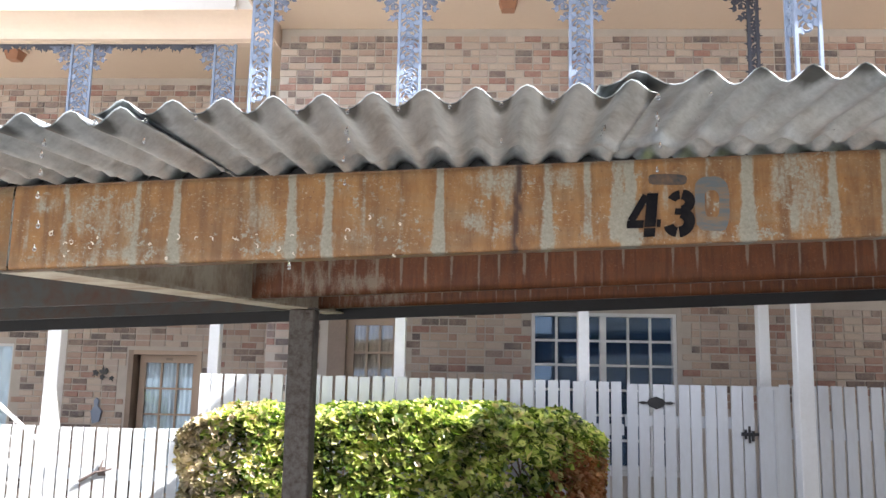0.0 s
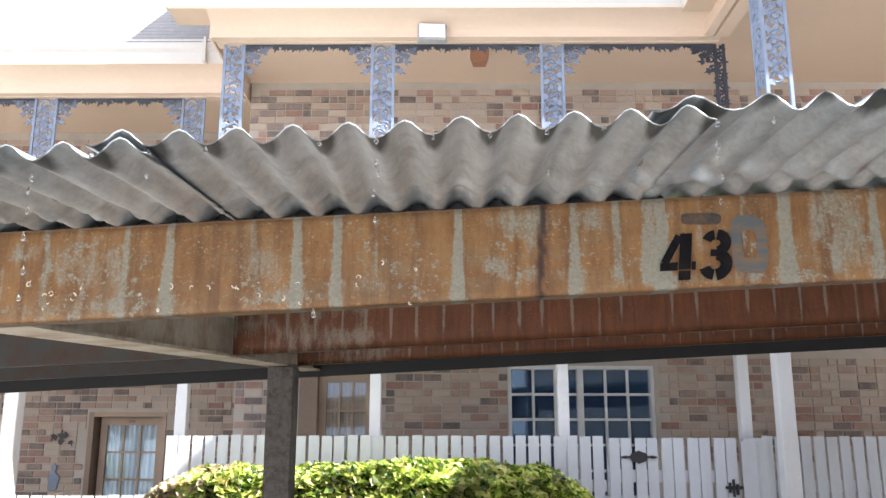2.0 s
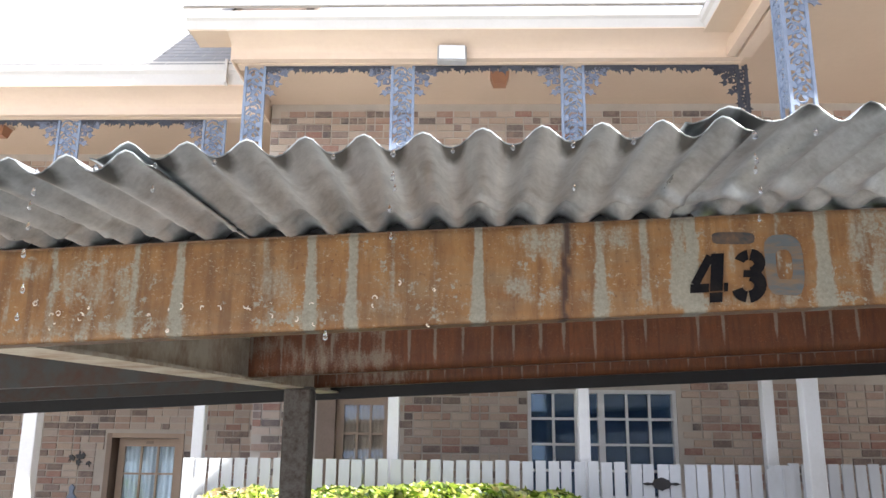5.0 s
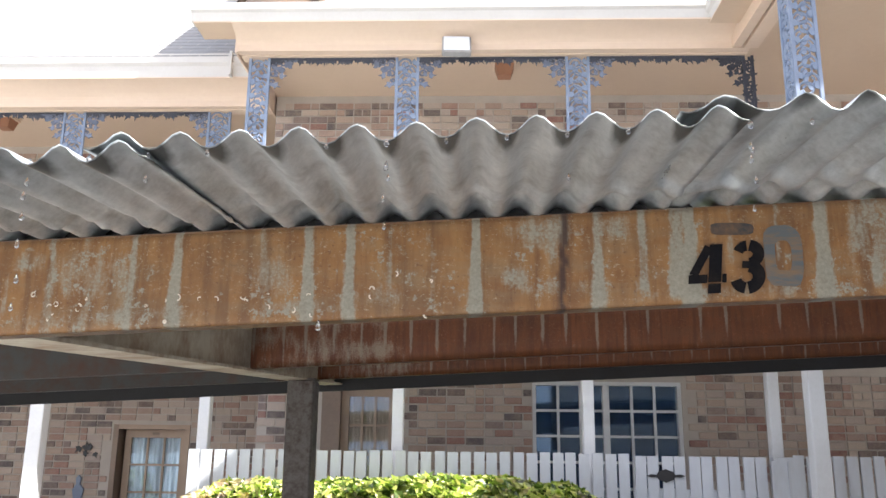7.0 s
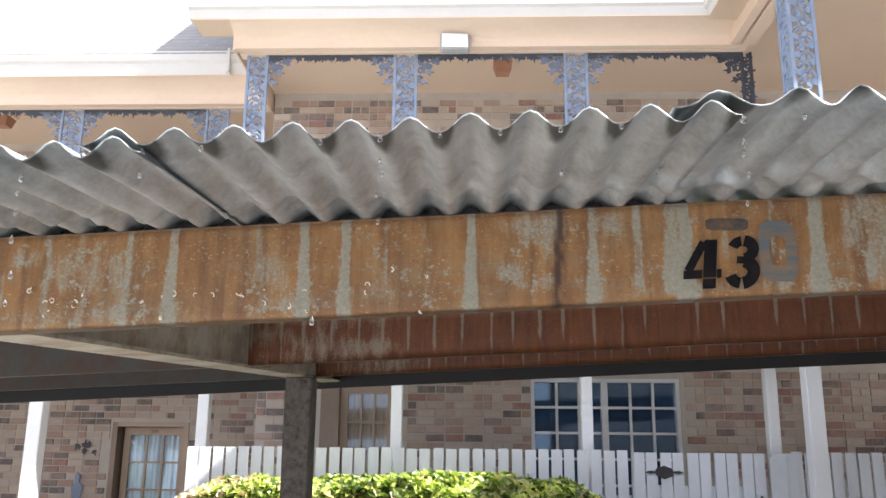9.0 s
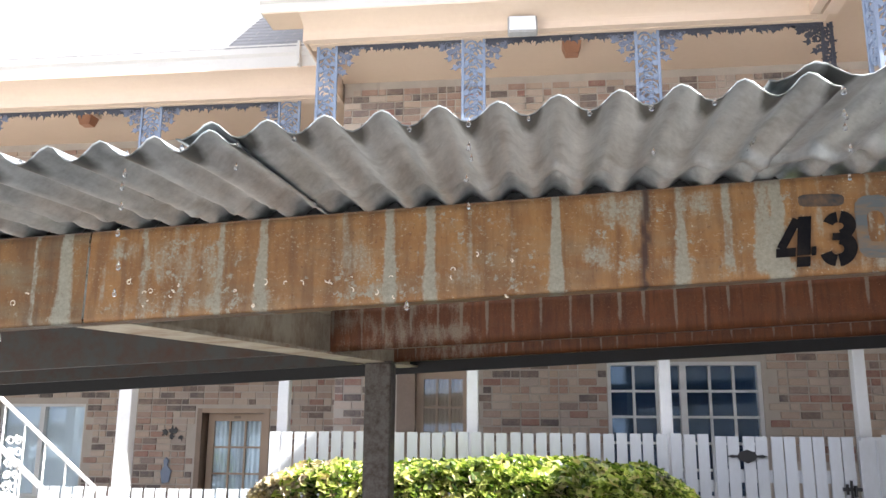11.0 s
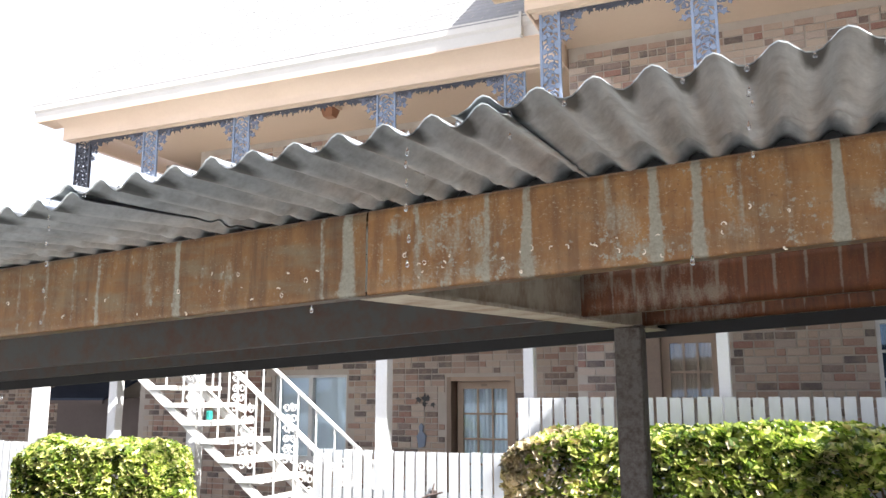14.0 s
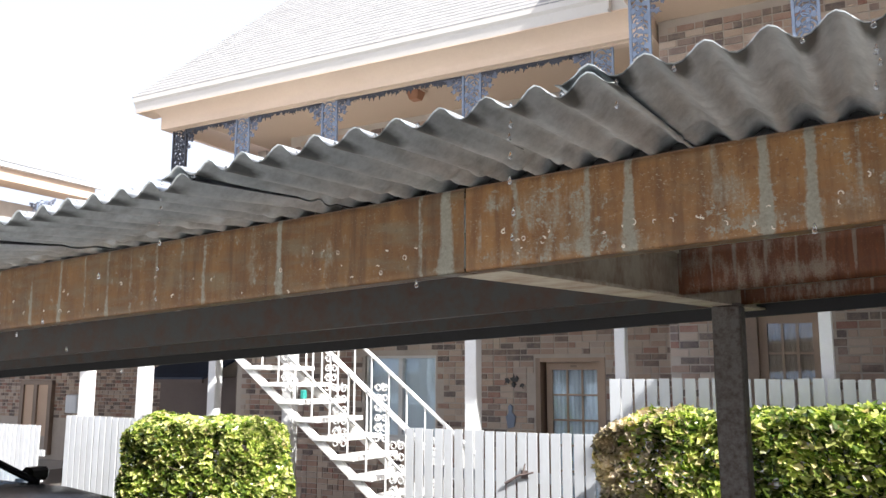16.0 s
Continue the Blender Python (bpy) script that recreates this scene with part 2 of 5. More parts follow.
M_CHIP = painted("pale_curled_paint", (0.80, 0.72, 0.60), (0.6, 0.48, 0.36), 0.5, 60, 200, 0.5)
M_GROUND = painted("worn_pale_concrete", (0.45, 0.44, 0.42), (0.34, 0.33, 0.32), 0.9, 1.2, 60, 0.6)
# base colour kept dark to stand for the shade under the stair
M_CONCRETE = painted("shade_dark_courtyard_ground", (0.12, 0.105, 0.09), (0.08, 0.07, 0.06), 0.9, 1.4, 40, 0.6)
M_BARK = painted("hedge_bark", (0.16, 0.11, 0.075), (0.08, 0.055, 0.04), 0.9, 12, 90, 0.6)
M_BROWN = painted("brown_panel_paint", (0.17, 0.13, 0.115), (0.11, 0.08, 0.07), 0.6, 2, 30, 0.5)
M_AWNING = painted("navy_awning_cloth", (0.05, 0.07, 0.12), (0.03, 0.04, 0.07), 0.8, 3, 40, 0.5)
M_TERRACOTTA = painted("terracotta_fixture", (0.36, 0.17, 0.09), (0.25, 0.11, 0.06), 0.6, 10, 60, 0.5)
M_LAMPBODY = painted("grey_lamp_metal", (0.34, 0.33, 0.32), (0.22, 0.2, 0.18), 0.5, 10, 60, 0.5)
M_TEAL = painted("teal_plastic", (0.03, 0.26, 0.22), (0.02, 0.18, 0.16), 0.4, 10, 60, 0.4)
M_CAR = painted("black_car_paint", (0.006, 0.006, 0.007), (0.01, 0.01, 0.011), 0.22, 2, 60, 0.4)
M_CAR.node_tree.nodes["Principled BSDF"].inputs["Specular IOR Level"].default_value = 0.08
M_BRICK, M_BRICK_JOINED = brick_material("mixed_brick", False), brick_material("mixed_brick_joined", True)
M_LEAF = leaf_material("hedge_leaf", [(0.0, (0.03, 0.05, 0.012)), (0.25, (0.10, 0.15, 0.025)), (0.55, (0.32, 0.36, 0.085)), (0.85, (0.60, 0.58, 0.24)), (1.0, (0.52, 0.40, 0.24))])
M_LEAF_PALE = leaf_material("pale_dry_leaf", [(0.0, (0.26, 0.19, 0.13)), (0.5, (0.50, 0.39, 0.31)), (1.0, (0.66, 0.54, 0.45))])
M_LEAF_DRY = leaf_material("dry_leaf", [(0.0, (0.20, 0.08, 0.035)), (0.5, (0.30, 0.13, 0.06)), (1.0, (0.36, 0.22, 0.13))])


def glass_material(name, rough=0.03, tint=(1, 1, 1)):
    m, n, l, p = material(name)
    p.inputs["Base Color"].default_value = (*tint, 1)
    p.inputs["Transmission Weight"].default_value, p.inputs["Roughness"].default_value, p.inputs["IOR"].default_value = 1.0, rough, 1.45
    return m


def thin_glass(name):
    """A single thin pane: clear, with a weak mirror."""
    m, n, l, p = material(name)
    clear, gloss, both = n.new("ShaderNodeBsdfTransparent"), n.new("ShaderNodeBsdfGlossy"), n.new("ShaderNodeMixShader")
    clear.inputs["Color"].default_value = (0.93, 0.96, 0.97, 1)
    gloss.inputs["Color"].default_value = (0.6, 0.8, 1.0, 1)
    gloss.inputs["Roughness"].default_value = 0.03
    both.inputs[0].default_value = 0.06
    l.new(clear.outputs[0], both.inputs[1])
    l.new(gloss.outputs[0], both.inputs[2])
    l.new(both.outputs[0], n["Material Output"].inputs["Surface"])
    n.remove(p)
    return m


M_GLASS = thin_glass("window_glass")
M_WATER = glass_material("water", 0.0)
M_LENS = painted("frosted_lamp_glass", (0.78, 0.80, 0.82), (0.66, 0.68, 0.70), 0.15, 8, 50, 0.3)


# ---- building helpers ----
def thing(name, label, category, group="", at=(0, 0, 0), kind=""):
    ob = new(name)
    ob.location = at
    return tagged(ob, label, category, group, kind)


def mesh_of(name, bm, mat):
    me = bpy.data.meshes.new(name)
    bm.to_mesh(me)
    bm.free()
    me.materials.append(mat)
    return me


def part(name, bm, mat, parent, label="", smooth=False):
    me = mesh_of(name, bm, mat)
    if smooth:
        me.shade_smooth()
    ob = new(name, me)
    ob.parent = parent
    if label:
        ob["label"] = label
    return ob


def solo(name, bm, mat, label="", category="", group="", kind="", smooth=False):
    me = mesh_of(name, bm, mat)
    if smooth:
        me.shade_smooth()
    return tagged(new(name, me), label, category, group, kind)


def box(bm, x0, x1, y0, y1, z0, z1, bevel=0.0):
    r = bmesh.ops.create_cube(bm, size=1.0)
    bmesh.ops.scale(bm, vec=(x1 - x0, y1 - y0, z1 - z0), verts=r["verts"])
    bmesh.ops.translate(bm, vec=((x0 + x1) / 2, (y0 + y1) / 2, (z0 + z1) / 2), verts=r["verts"])
    if bevel:
        edges = {e for v in r["verts"] for e in v.link_edges}
        bmesh.ops.bevel(bm, geom=list(edges), offset=bevel, segments=1, affect="EDGES")
    return bm


def boxes(*rows, bevel=0.0):
    bm = bmesh.new()
    for r in rows:
        box(bm, *r, bevel=bevel)
    return bm


def bar(bm, a, b, r, sides=6):
    """A rod from a to b."""
    a, b = Vector(a), Vector(b)
    d = b - a
    q = d.to_track_quat("Z", "Y").to_matrix().to_4x4()
    bmesh.ops.create_cone(bm, cap_ends=True, segments=sides, radius1=r, radius2=r, depth=d.length, matrix=Matrix.Translation((a + b) / 2) @ q)
    return bm


def sweep(bm, pts, r, sides=5, taper=1.0):
    """A tube along points."""
    pts = [Vector(p) for p in pts]
    rings = []
    for i, p in enumerate(pts):
        d = (pts[min(i + 1, len(pts) - 1)] - pts[max(i - 1, 0)]).normalized()
        q = d.to_track_quat("Z", "Y")
        rad = r * (1 + (taper - 1) * i / max(1, len(pts) - 1))
        rings.append([bm.verts.new(p + q @ Vector((rad * math.cos(k * 2 * math.pi / sides), rad * math.sin(k * 2 * math.pi / sides), 0))) for k in range(sides)])
    for ra, rb in zip(rings, rings[1:]):
        for k in range(sides):
            bm.faces.new((ra[k], ra[(k + 1) % sides], rb[(k + 1) % sides], rb[k]))
    bm.faces.new(rings[0][::-1])
    bm.faces.new(rings[-1])
    return bm


def extrude_profile(bm, profile, x0, x1, axis="x", cap=True):
    """A closed profile of (a, z) pairs drawn along x (a is y) or along y (a is x)."""
    put = (lambda s, a, z: (s, a, z)) if axis == "x" else (lambda s, a, z: (a, s, z))
    va = [bm.verts.new(put(x0, a, z)) for a, z in profile]
    vb = [bm.verts.new(put(x1, a, z)) for a, z in profile]
    k = len(profile)
    for i in range(k):
        bm.faces.new((va[i], va[(i + 1) % k], vb[(i + 1) % k], vb[i]))
    if cap:
        bm.faces.new(va[::-1])
        bm.faces.new(vb)
    bmesh.ops.recalc_face_normals(bm, faces=bm.faces)
    return bm


# ---- ground ----
bm = bmesh.new()
bmesh.ops.create_grid(bm, x_segments=8, y_segments=8, size=400)
solo("ground", bm, M_GROUND, "worn grey concrete parking ground", "ground", kind="structure")
solo("pavement", boxes((-14, 9, 6.0, 16, 0.002, 0.1)), M_CONCRETE, "concrete pavement along the fences, coloured dark for the stair's shade", "pavement", kind="structure")

# ---- carport ----
CY, CZ, TILT_X, TILT_Y = 2.007, 2.1755, 0.0525, 0.051
SLOT = 0.0677


def shear(bm):
    for v in bm.verts:
        v.co.z += CZ + TILT_X * v.co.x + TILT_Y * v.co.y
        v.co.y += CY
    return bm


carport = thing("carport", "rusty steel carport with grey corrugated roof", "carport")

STREAKS = [  # place, half width, strength, reach from the top
    (-0.594, 0.006, 0.42, 0.8), (-0.523, 0.008, 0.45, 1.0), (-0.462, 0.018, 0.38, 1.0), (-0.39, 0.008, 0.5, 1.0), (-0.318, 0.012, 0.62, 1.0),
    (-0.178, 0.008, 0.3, 1.0), (-0.104, 0.011, 0.72, 1.0), (-0.038, 0.010, 0.75, 1.0), (0.027, 0.006, 0.4, 0.9), (0.096, 0.004, 0.42, 1.0),
    (0.164, 0.010, 0.85, 1.0), (0.225, 0.018, 0.22, 0.8), (0.288, 0.010, 0.35, 0.5), (0.357, 0.011, 0.62, 1.0), (0.428, 0.009, 0.6, 0.85), (0.483, 0.017, 0.62, 0.93), (0.503, 0.013, 0.95, 1.0),
    (0.567, 0.006, 0.3, 0.6), (0.64, 0.006, 0.4, 0.6), (0.71, 0.013, 0.9, 1.0), (0.79, 0.008, 0.55, 0.9), (0.86, 0.010, 0.6, 1.0), (0.95, 0.011, 0.7, 1.0),
    (-0.665, 0.015, 0.75, 1.0), (-0.72, 0.006, 0.55, 1.0), (-0.80, 0.005, 0.25, 0.6), (-0.93, 0.012, 0.28, 0.7), (-1.06, 0.009, 0.62, 1.0),
    (-1.13, 0.012, 0.3, 0.8), (-1.27, 0.006, 0.5, 1.0), (-1.34, 0.005, 0.42, 1.0), (-1.42, 0.007, 0.45, 1.0), (-1.5, 0.005, 0.4, 1.0), (-1.58, 0.006, 0.5, 1.0),
    (-1.66, 0.005, 0.35, 1.0), (-1.75, 0.006, 0.5, 1.0), (-1.86, 0.006, 0.45, 1.0), (-2.0, 0.006, 0.5, 1.0)]
PATCHES = [(-0.46, -0.07, 0.07, 0.045, 0.34), (-0.56, -0.04, 0.03, 0.02, 0.3), (0.0, -0.12, 0.06, 0.018, 0.3), (-0.17, -0.085, 0.035, 0.03, 0.3), (0.225, -0.105, 0.02, 0.02, 0.45),
           (0.27, -0.03, 0.05, 0.03, 0.35), (0.09, -0.03, 0.03, 0.015, 0.2), (0.38, -0.03, 0.04, 0.02, 0.36), (0.8, -0.06, 0.05, 0.07, 0.38), (0.3, -0.12, 0.1, 0.012, 0.25),
           (-0.42, -0.135, 0.16, 0.014, 0.3), (-0.09, -0.135, 0.1, 0.012, 0.3), (0.6, -0.14, 0.2, 0.012, 0.25), (-0.95, -0.07, 0.06, 0.02, 0.2)]
DEPTH = 0.157


def channel_beam(name, x0, x1, y, depth, label, detailed=False, drop=0.0):
    """A steel channel, its web to the front, the flanges behind."""
    bm = bmesh.new()
    wear = {}
    cols = int((x1 - x0) / (0.005 if detailed else 0.0045 if x1 < 6 and y > 0.5 else 0.06))
    rows = 31 if detailed else 6
    grid = []
    for i in range(cols + 1):
        x = x0 + (x1 - x0) * i / cols
        col = []
        for j in range(rows + 1):
            z = -depth * j / rows
            wave = 0.0016 * noise.noise(Vector((x * 3, z * 9, y))) + 0.0006 * noise.noise(Vector((x * 22, z * 22, y)))
            lip = 0.004 * max(0.0, 1 - j / 1.5) - 0.004 * max(0.0, (j - rows + 1.5) / 1.5)
            col.append(bm.verts.new((x, y + wave + abs(lip) * 0.8, z - drop)))
        grid.append(col)
    for i in range(cols):
        for j in range(rows):
            bm.faces.new((grid[i][j], grid[i][j + 1], grid[i + 1][j + 1], grid[i + 1][j]))
    bm.verts.ensure_lookup_table()
    tops = [c[0] for c in grid]
    lows = [c[-1] for c in grid]
    for edge, dz in ((tops, -0.008), (lows, 0.008)):
        far = [bm.verts.new((v.co.x, y + 0.055, v.co.z)) for v in edge]
        inner = [bm.verts.new((v.co.x, y + 0.055, v.co.z + dz)) for v in edge]
        root = [bm.verts.new((v.co.x, y + 0.009, v.co.z + dz)) for v in edge]
        for a, b in ((edge, far), (far, inner), (inner, root)):
            for i in range(cols):
                bm.faces.new((a[i], b[i], b[i + 1], a[i + 1]) if dz < 0 else (a[i], a[i + 1], b[i + 1], b[i]))
    shear(bm)
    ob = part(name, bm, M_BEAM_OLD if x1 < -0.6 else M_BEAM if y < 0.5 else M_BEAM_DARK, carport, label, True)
    me = ob.data
    a_wear, a_dark = me.attributes.new("wear", "FLOAT", "POINT"), me.attributes.new("dark", "FLOAT", "POINT")
    for k, v in enumerate(me.vertices):
        x = v.co.x
        z = v.co.z - (CZ + TILT_X * x + TILT_Y * (v.co.y - CY))
        w = 0.05 + 0.10 * noise.noise(Vector((x * 2.1, 0.0, y * 3 + 4)))
        if detailed:
            for sx, sw, ss, reach in STREAKS:
                d = abs(x - sx - 0.0025 * noise.noise(Vector((sx * 31, z * 40, 2.0)))) / (sw * 0.8 * (0.75 + 0.6 * (-z / depth) ** 2))
                if d < 1.6:
                    fade = min(1.0, max(0.0, (reach + 0.1 + z / depth) * 7))
                    w = max(w, ss * fade * (1 if d < 0.75 else max(0.0, (1.6 - d) / 0.85)))
            for px, pz, rx, rz, s in PATCHES:
                q = ((x - px) / rx) ** 2 + ((z - pz) / rz) ** 2
                if q < 2.5:
                    w = max(w, (s + 0.13) * max(0.0, 1 - q / 2.5))
            crack = 0.307 - 0.06 * (-z) + 0.004 * noise.noise(Vector((0, z * 55, 7)))
            half = 0.0042 + 0.0045 * noise.noise(Vector((3, z * 40, 1))) - 0.02 * max(0.0, -z - 0.09)
            a_dark.data[k].value = max(0.0, min(1.0, 1 - (abs(x - crack) - half) / 0.004)) if half > 0 else 0.0
            # the top 12 mm darkens towards the upper edge
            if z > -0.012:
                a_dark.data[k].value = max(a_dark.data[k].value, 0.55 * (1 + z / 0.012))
        else:
            ph = (x / 0.086) % 1.0
            keep = noise.noise(Vector((math.floor(x / 0.086) * 7.7, y, 5)))
            w = max(w, min(0.9, 0.75 + 0.4 * keep) * min(1.0, 1.6 + z / depth * (1.3 + keep)) * max(0.0, 1.2 - abs(ph - 0.5 + 0.3 * keep) / 0.085)) if keep > -0.6 else w
            if y > 0.5 and x < -0.06:
                w = max(w, 0.33 + 0.5 * noise.noise(Vector((x * 6, z * 14, 3.0))) - 1.5 * max(0.0, x + 0.16))
        a_wear.data[k].value = w
    return ob


def c_section(y, d, w, t):
    return [(y, 0), (y, -d), (y + w, -d), (y + w, -d + t), (y + t, -d + t), (y + t, -t), (y + w, -t), (y + w, 0)]


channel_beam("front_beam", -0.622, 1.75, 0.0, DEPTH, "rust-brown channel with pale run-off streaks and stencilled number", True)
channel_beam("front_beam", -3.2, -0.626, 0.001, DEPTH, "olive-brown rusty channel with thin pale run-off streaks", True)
channel_beam("front_beam", -12.0, -3.204, 0.0, DEPTH, "rust-brown channel")
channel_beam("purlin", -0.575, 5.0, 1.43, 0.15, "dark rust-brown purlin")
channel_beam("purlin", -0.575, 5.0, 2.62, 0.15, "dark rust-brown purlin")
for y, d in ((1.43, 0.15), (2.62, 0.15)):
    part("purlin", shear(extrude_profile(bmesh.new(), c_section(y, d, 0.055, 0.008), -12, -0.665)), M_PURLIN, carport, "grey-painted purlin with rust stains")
part("rear_beam", shear(extrude_profile(bmesh.new(), c_section(3.35, 0.19, 0.07, 0.01), -12, 5)), M_REAR, carport, "near-black rear edge beam")


def girder(x):
    g = part("girder", shear(extrude_profile(bmesh.new(), [(x - 0.05, -0.002), (x - 0.05, -0.012), (x - 0.005, -0.014), (x - 0.005, -0.146), (x - 0.05, -0.148), (x - 0.05, -0.157),
         (x + 0.05, -0.157), (x + 0.05, -0.148), (x + 0.005, -0.146), (x + 0.005, -0.014), (x + 0.05, -0.012), (x + 0.05, -0.002)], 0.06, 3.34, axis="y")), M_GIRDER, carport, "pale dusty girder")
    return g


def carport_post(x, y):
    top = CZ + TILT_X * x + TILT_Y * y - 0.158
    lean = -0.008
    bm = boxes((-0.060, 0.060, -0.060, 0.060, 0.0, top), bevel=0.008)
    bmesh.ops.subdivide_edges(bm, edges=[e for e in bm.edges if abs(e.verts[0].co.z - e.verts[1].co.z) > 1], cuts=12)
    for v in bm.verts:
        s = (top - v.co.z) / top
        v.co.x += x - lean * s * 1.0 + 0.002 * noise.noise(Vector((0, v.co.z * 4, x)))
        v.co.y += CY + y
    part("post", bm, M_POST, carport, "grey square steel post with rust spots")
    part("cap_plate", boxes((x - 0.06, x + 0.06, CY + y - 0.06, CY + y + 0.06, top - 0.001, top + 0.006)), M_POST, carport)
    part("base_plate", boxes((x - lean - 0.1, x - lean + 0.1, CY + y - 0.1, CY + y + 0.1, 0.001, 0.012)), M_POST, carport)


for gx in (-0.62, -10.2, 4.2):
    girder(gx)
    carport_post(gx + 0.022, 2.42)


WAVE = 0.0222


def roof_sheet(k):
    """One corrugated sheet of ten waves, lapped over its neighbour."""
    x0 = -0.208 + 10 * SLOT * k
    rnd = random.Random(40 + k)
    n = 8
    xs = [x0 + SLOT * i / n for i in range(-9, 10 * n + 1)]
    ys = [-0.41, -0.405, -0.39, -0.365, -0.33, -0.28, -0.23, -0.19, *[-0.17 + 0.01 * i for i in range(17)], 0.0, 0.03, 0.12, 0.6, 1.43, 2.62, 3.4, 3.75]
    bm = bmesh.new()
    off = rnd.uniform(-0.012, 0.006)
    top, under = [], []
    for y in ys:
        r1, r2 = [], []
        for i, x in enumerate(xs):
            ph = 2 * math.pi * (x - x0) / SLOT
            fold = 0.5 - 0.5 * math.cos(ph)
            z = WAVE * fold ** 1.15
            hit = min(1.0, max(0.25, 0.55 + 1.6 * x))
            lump = noise.noise(Vector((x * 9, 2.0, 5)))
            dent = math.exp(-((y + 0.085) / 0.05) ** 2) * (0.011 * noise.noise(Vector((x * 19, y * 26, 3))) + 0.004 * noise.noise(Vector((x * 47, y * 40, 6))))
            dent += hit * (0.0085 * math.exp(-((y + 0.052 - 0.014 * lump) / 0.022) ** 2) - 0.0090 * math.exp(-((y + 0.105 - 0.018 * lump) / 0.026) ** 2)) * (0.35 + fold)
            z += dent + 0.0022 * noise.noise(Vector((x * 24, y * 5, 11))) + 0.0025 * noise.noise(Vector((x * 4, y * 3, k)))
            if y < -0.39:
                z += 0.0018 * noise.noise(Vector((x * 30, 5, k)))
            over = 1.0 if x <= x0 + 0.001 else max(0.0, 1 - (x - x0) / (0.6 * SLOT))
            z += 0.0035 * over
            if y < -0.35:
                z += 0.003 if i < 3 else 0.0
            z += min(1.0, max(0.0, -y / 0.41)) * (0.0105 * x + 0.0030 - 0.0150 * (x - x0) + 0.006 * max(0.0, (x - x0) / SLOT - 9))  # each sheet sags towards its lapped side
            z -= 0.0015 * max(0.0, 1 - (xs[-1] - x) / (0.5 * SLOT))
            yy = y + (off if y < -0.39 else 0.0) + (0.004 * noise.noise(Vector((x * 12, 1, k))) if y < -0.395 else 0)
            far = min(1.0, max(0.0, (x - 0.40) / 0.11)) if k > 0 else 0.0
            xx = x + 0.031 * far * far * (3 - 2 * far) + 0.0025 * noise.noise(Vector((x * 6, y * 2, 8)))
            r1.append(bm.verts.new((xx, yy, z + 0.0012)))
            r2.append(bm.verts.new((xx, yy, z)))
        top.append(r1)
        under.append(r2)
    m = len(xs) - 1
    for a in range(len(ys) - 1):
        for b in range(m):
            bm.faces.new((top[a][b], top[a][b + 1], top[a + 1][b + 1], top[a + 1][b]))
            bm.faces.new((under[a][b], under[a + 1][b], under[a + 1][b + 1], under[a][b + 1]))
    for b in range(m):
        bm.faces.new((top[0][b], under[0][b], under[0][b + 1], top[0][b + 1]))
        bm.faces.new((top[-1][b], top[-1][b + 1], under[-1][b + 1], under[-1][b]))
    for a in range(len(ys) - 1):
        bm.faces.new((top[a][0], top[a + 1][0], under[a + 1][0], under[a][0]))
        bm.faces.new((top[a][m], under[a][m], under[a + 1][m], top[a + 1][m]))
    shear(bm)
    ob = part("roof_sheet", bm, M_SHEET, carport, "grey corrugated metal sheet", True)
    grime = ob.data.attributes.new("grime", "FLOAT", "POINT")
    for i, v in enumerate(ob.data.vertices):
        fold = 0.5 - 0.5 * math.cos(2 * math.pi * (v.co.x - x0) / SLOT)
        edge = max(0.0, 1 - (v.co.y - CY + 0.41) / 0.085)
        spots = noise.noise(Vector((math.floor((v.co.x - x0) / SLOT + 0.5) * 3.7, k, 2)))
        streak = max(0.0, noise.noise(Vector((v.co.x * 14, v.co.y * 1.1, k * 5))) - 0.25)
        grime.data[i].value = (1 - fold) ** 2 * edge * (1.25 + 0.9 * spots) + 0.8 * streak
    return ob


for k in range(-17, 7):
    roof_sheet(k)

# black strip added in the waves over the front beam, for the gaps' shade
bm = bmesh.new()
prev = None
for i in range(int(17 / (SLOT / 8))):
    x = -12 + SLOT / 8 * i
    top = WAVE * (0.5 - 0.5 * math.cos(2 * math.pi * (x + 0.208) / SLOT)) + 0.001
    row = [bm.verts.new((x, y, z)) for y, z in ((0.042, -0.004), (0.042, top), (0.054, top), (0.054, -0.004))]
    if prev:
        for a in range(3):
            bm.faces.new((prev[a], prev[a + 1], row[a + 1], row[a]))
    prev = row
part("gap_shade_strip", shear(bm), M_BLACK, carport, "added dark strip for the shade under the roof sheets")


# ---- stencilled number on the front beam ----
def beam_z(x):
    return CZ + TILT_X * x


number = thing("stencilled_number", "black stencilled parking number on the rusty beam", "number")


def stroke(bm, x, dz, pts, w):
    """A flat brush stroke on the beam's face; points in metres from the digit's foot."""
    pts = [Vector(p) * 0.87 for p in pts]
    w *= 0.87
    prev = None
    lift = 0.0042 + 0.00002 * len(bm.verts)
    for i, p in enumerate(pts):
        d = (pts[min(i + 1, len(pts) - 1)] - pts[max(i - 1, 0)]).normalized()
        o = Vector((-d.y, d.x)) * w / 2
        pair = []
        for q in (p + o, p - o):
            xx = x + q.x + 0.10 * q.y
            pair.append(bm.verts.new((xx, CY - lift, beam_z(xx) + dz + q.y)))
        if prev:
            bm.faces.new((prev[0], prev[1], pair[1], pair[0]))
        prev = pair


def arc(cx, cz, rx, rz, a0, a1, n=12):
    return [(cx + rx * math.cos(radians(a0 + (a1 - a0) * i / n)), cz + rz * math.sin(radians(a0 + (a1 - a0) * i / n))) for i in range(n + 1)]


